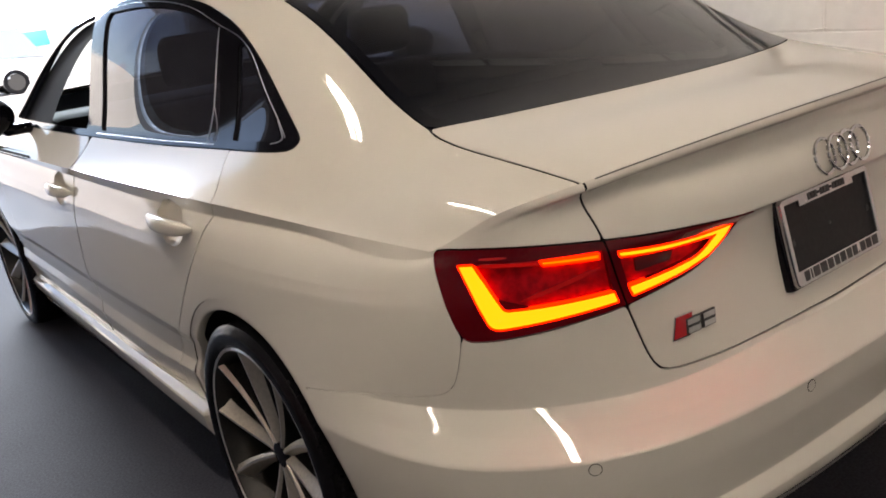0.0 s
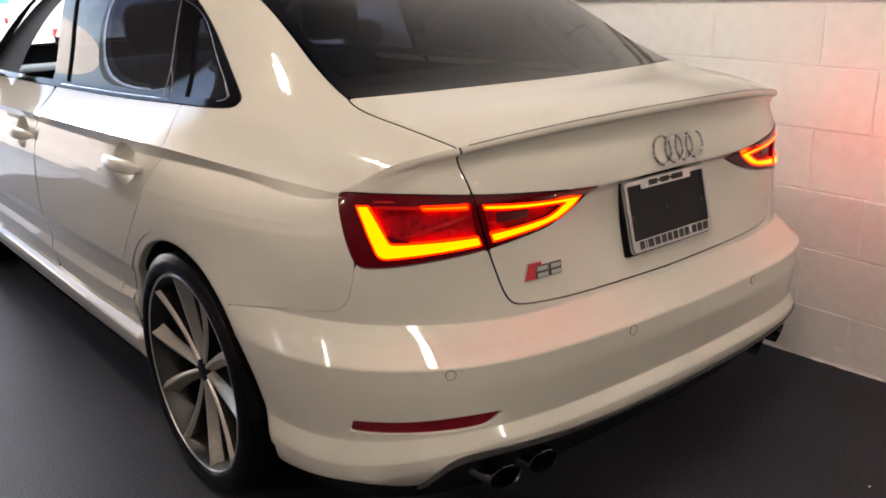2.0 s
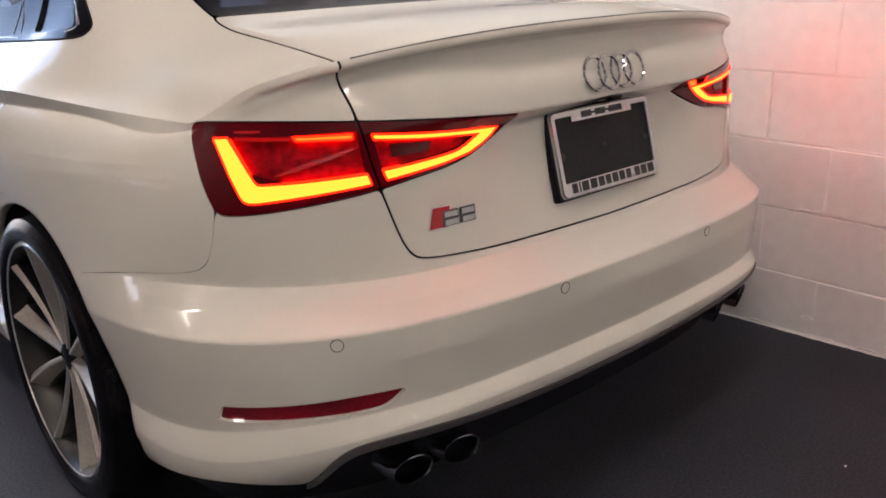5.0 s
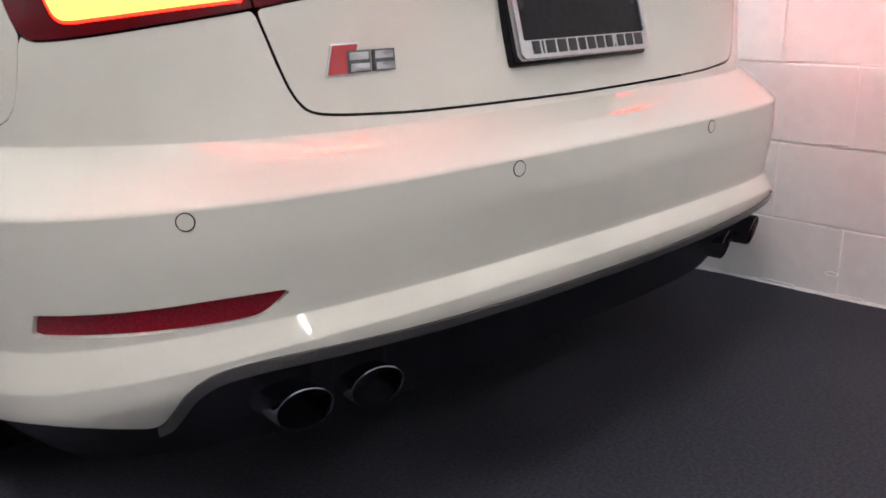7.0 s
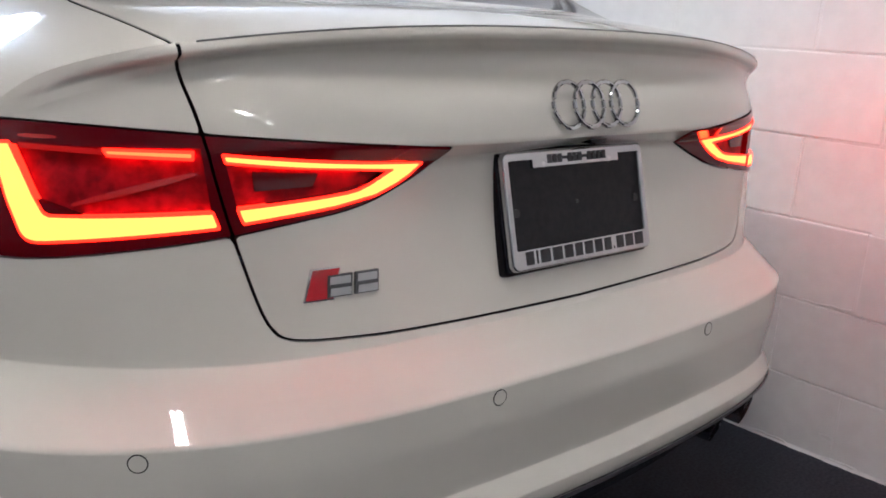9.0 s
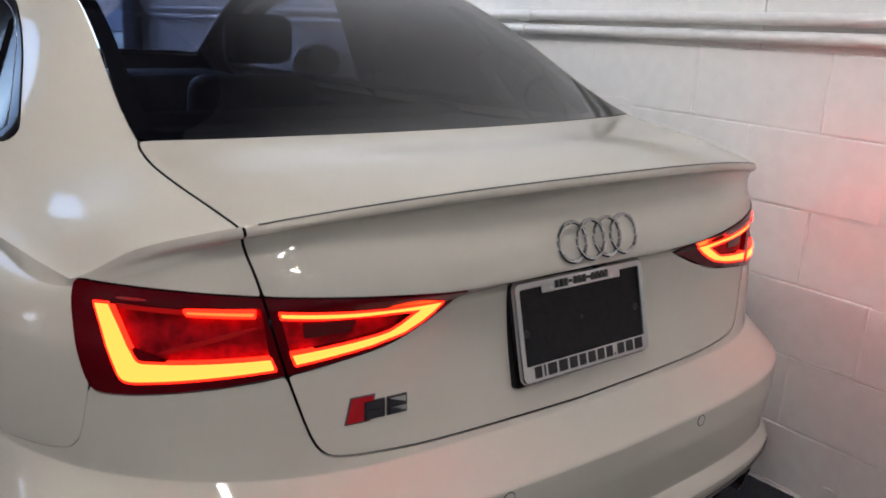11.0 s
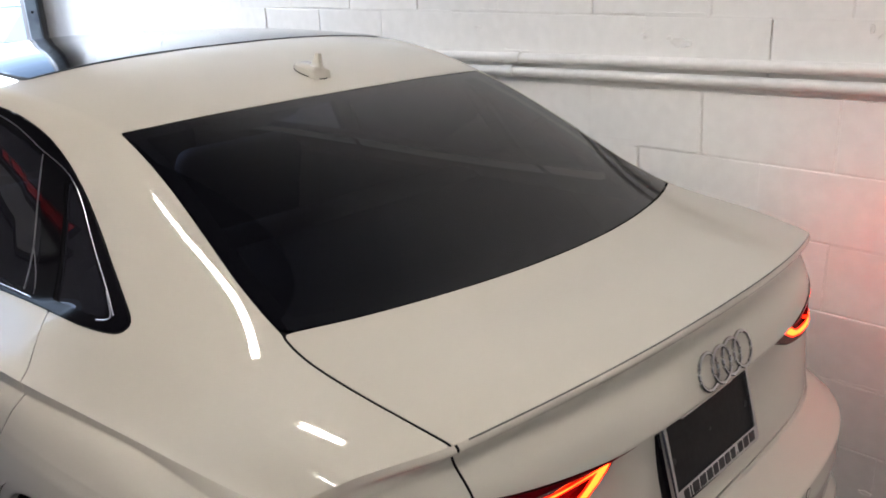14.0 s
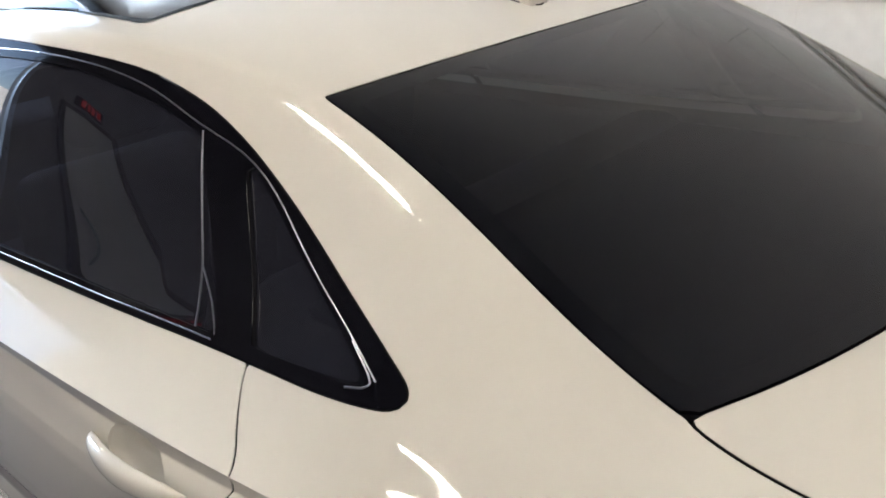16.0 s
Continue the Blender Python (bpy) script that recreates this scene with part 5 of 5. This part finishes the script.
def parked_car(name, color, x, y, turn, tall, label, inside=False):
    """A plain parked car, seen small and far through the bay."""
    c = tagged(new(name), label, "car", "parked cars")
    paint = mat(name + "_paint", color, 0.3, 0.0, 1.0)
    H, Lh = (1.72, 2.35) if tall else (1.42, 2.3)
    st = [(-Lh, 0.62, 0.55, 0.70), (-Lh + 0.12, 0.80, 0.42, 0.92), (-1.3, 0.88, 0.30, 0.98), (0, 0.90, 0.28, 0.98), (1.3, 0.88, 0.30, 0.95), (Lh - 0.25, 0.80, 0.35, 0.82), (Lh, 0.62, 0.45, 0.66)]
    bm = bmesh.new()
    loops = [[bm.verts.new((sx * w_ * k, yy, zz)) for sx, k, zz in ((-1, 0.85, z0), (-1, 1, z0 + 0.15), (-1, 0.98, z1 - 0.12), (-1, 0.86, z1), (1, 0.86, z1), (1, 0.98, z1 - 0.12), (1, 1, z0 + 0.15), (1, 0.85, z0))] for yy, w_, z0, z1 in st]
    for a, b in zip(loops, loops[1:]):
        for i in range(8):
            bm.faces.new((a[i], a[(i + 1) % 8], b[(i + 1) % 8], b[i]))
    bm.faces.new(loops[0])
    bm.faces.new(loops[-1][::-1])
    part("body", bm, paint, c, sharp=40)
    bm = bmesh.new()
    r0, r1 = (-Lh + 0.15, 0.7) if tall else (-1.7, 0.75)
    base = [bm.verts.new((sx * 0.80, yy, 0.96)) for yy in (r0, r1 + 0.55) for sx in (-1, 1)]
    roof = [bm.verts.new((sx * 0.62, yy, H)) for yy in (r0 + 0.45, r1 - 0.15) for sx in (-1, 1)]
    for q in ((0, 1, 1, 0), (2, 3, 3, 2)):
        bm.faces.new((base[q[0]], base[q[1]], roof[q[2]], roof[q[3]]))
    for q in ((0, 2, 2, 0), (1, 3, 3, 1)):
        bm.faces.new((base[q[0]], base[q[1]], roof[q[2]], roof[q[3]]))
    bm.faces.new((roof[0], roof[1], roof[3], roof[2]))
    part("cabin", bm, TRIM if inside else SUN_GLASS, c, "glass cabin", sharp=20)
    bm = bmesh.new()
    box(bm, (-0.63, r0 + 0.42, H - 0.005), (0.63, r1 - 0.12, H + 0.03), 0.015)
    part("roof", bm, paint, c)
    for sx in (-1, 1):
        for yy in (-1.32, 1.34):
            bm = bmesh.new()
            lathe(bm, [(-0.1, 0.2), (-0.1, 0.33), (0.1, 0.33), (0.1, 0.24), (0.07, 0.23), (0.07, 0.0)], 28, m=Matrix.Translation((sx * 0.80, yy, 0.33)) @ (Matrix.Rotation(math.pi, 4, "Z") if sx < 0 else Matrix()))
            wob = part("wheel", bm, RUBBER, c)
            bm = bmesh.new()
            lathe(bm, [(0.075, 0.0), (0.085, 0.08), (0.08, 0.225)], 20, m=Matrix.Translation((sx * 0.80, yy, 0.33)) @ (Matrix.Rotation(math.pi, 4, "Z") if sx < 0 else Matrix()))
            part("wheel_cover", bm, SPOKE_DARK, wob)
        bm = bmesh.new()
        box(bm, (sx * 0.66 - 0.1, -Lh - 0.005, 0.68), (sx * 0.66 + 0.1, -Lh + 0.1, 0.82), 0.02)
        part("tail_light", bm, LENS_BRIGHT, c)
    c.matrix_world = pose(x, y, 0 if inside else -0.02, 0, 0, turn)
    return c


parked_car("parked_suv", (0.75, 0.75, 0.75), 2.2, 26.0, 90, True, "white parked car outside in the sun")
parked_car("parked_sedan", (0.42, 0.56, 0.58), 4.75, 13.0, -90, False, "pale teal parked car outside in the sun")
parked_car("parked_coupe", (0.16, 0.004, 0.008), -4.6, 2.9, 8, False, "glossy red car parked inside on the charcoal floor", True)
FACADE = textured(mat("white_stucco", (0.7, 0.69, 0.66), 0.9), (0.66, 0.65, 0.62), (0.74, 0.73, 0.7), 2)
bm = bmesh.new()
box(bm, (-25, 32, -0.02), (25, 40, 5.5), 0.03)
house = tagged(part("building", bm, FACADE), "long low white building across the yard", "building")
TEAL = mat("teal_awning", (0.05, 0.35, 0.33), 0.6)
bm = bmesh.new()
box(bm, (5.1, 31.4, 1.15), (6.1, 31.99, 1.65), 0.03)
part("awning", bm, TEAL, house, "small teal awning over a low hatch")
DARKGLASS = mat("dark_shop_glass", (0.03, 0.04, 0.05), 0.05)
for k in (0, 1, 2, 8):
    bm = bmesh.new()
    box(bm, (-22 + k * 5, 31.96, 0.5), (-18.5 + k * 5, 32.03, 2.7))
    part("window", bm, DARKGLASS, house)

# ---- blocks of the wall, last ----


def block_mesh(width, height, name="block"):
    bm = bmesh.new()
    box(bm, (-0.012, -width / 2, -height / 2), (0.012, width / 2, height / 2))
    es = [e for e in bm.edges if all(v.co.x < 0 for v in e.verts)]
    bmesh.ops.bevel(bm, geom=es, offset=0.0038, segments=2, affect="EDGES", profile=0.6)
    me = bpy.data.meshes.new(name)
    bm.to_mesh(me)
    bm.free()
    for p in me.polygons:
        p.use_smooth = False
    me.materials.append(BLOCK)
    return me


JOINT = 0.003
meshes = {}
rng = random.Random(4)
rest = bmesh.new()
fills = bmesh.new()


def fill(p, q, across):
    """A shallow bead of paint over a joint from p to q."""
    p, q, across = Vector(p), Vector(q), Vector(across)
    beads = []
    for k in range(9):
        c = p.lerp(q, k / 8)
        w = 1 + 0.5 * noise.noise(c * 17)
        beads.append([fills.verts.new(c + across * d * w + Vector((x, 0, 0))) for d, x in ((-1, 0.0024), (-0.5, 0.0004), (0.1, 0.0009), (0.5, 0.0004), (1, 0.0024))])
    for a, b in zip(beads, beads[1:]):
        for k in range(4):
            fills.faces.new((a[k], a[k + 1], b[k + 1], b[k]))


z = FIRST - 2 * COURSE
row = 1
while z < ROOM_H:
    z0, z1 = z, min(z + COURSE, ROOM_H)
    y = (0.371 if row % 2 else 0.190) - 30 * BLOCK_LEN - (0.014 if z > 1.1 else 0)
    while y < ROOM_N:
        y0, y1 = max(y, ROOM_S), min(y + BLOCK_LEN, ROOM_N)
        y += BLOCK_LEN
        lift = FALL * ((y0 + y1) / 2 - 0.3)
        if y1 - y0 < 0.05 or z1 - z0 < 0.02 or z1 + lift < 0.01:
            continue
        w_, h_ = round(y1 - y0 - JOINT, 4), round(z1 - z0 - JOINT, 4)
        me = meshes.setdefault((w_, h_), None) or block_mesh(w_, h_)
        meshes[(w_, h_)] = me
        m = Matrix.Translation((WALL_X + 0.012 + rng.uniform(-0.0015, 0.0015), (y0 + y1) / 2, (z0 + z1) / 2 + lift)) @ Euler((FALL, rng.uniform(-0.003, 0.003), rng.uniform(-0.004, 0.004))).to_matrix().to_4x4()
        if -1.8 < (y0 + y1) / 2 < ROOM_N and z0 < 2.4:
            o = new("block", me)
            o.parent = WALL
            o.matrix_local = m
            bare = z0 > 1.3 and 0.7 < y0 < 1.6
            if rng.random() < 0.45 and not bare:
                fill((WALL_X, y1, z0 + lift + 0.004), (WALL_X, y1, z1 + lift - 0.004), (0, 0.0065, 0))
            if rng.random() < 0.55 and not (bare or z1 > 1.3 and 0.7 < y0 < 1.6):
                fill((WALL_X, y0 + 0.01, z1 + lift - 0.19 * FALL), (WALL_X, y1 - 0.01, z1 + lift + 0.19 * FALL), (0, 0, 0.0070))
        else:
            base = len(rest.verts)
            rest.from_mesh(me)
            rest.verts.ensure_lookup_table()
            for v in rest.verts[base:]:
                v.co = m @ v.co
    z += COURSE
    row += 1
ob = part("block_rest", rest, BLOCK, WALL, smooth=False)
ob["kind"] = "stuff"
ob = part("joint_paint", fills, BLOCK, WALL, "joints brushed full of white paint", sharp=60)
ob["kind"] = "stuff"
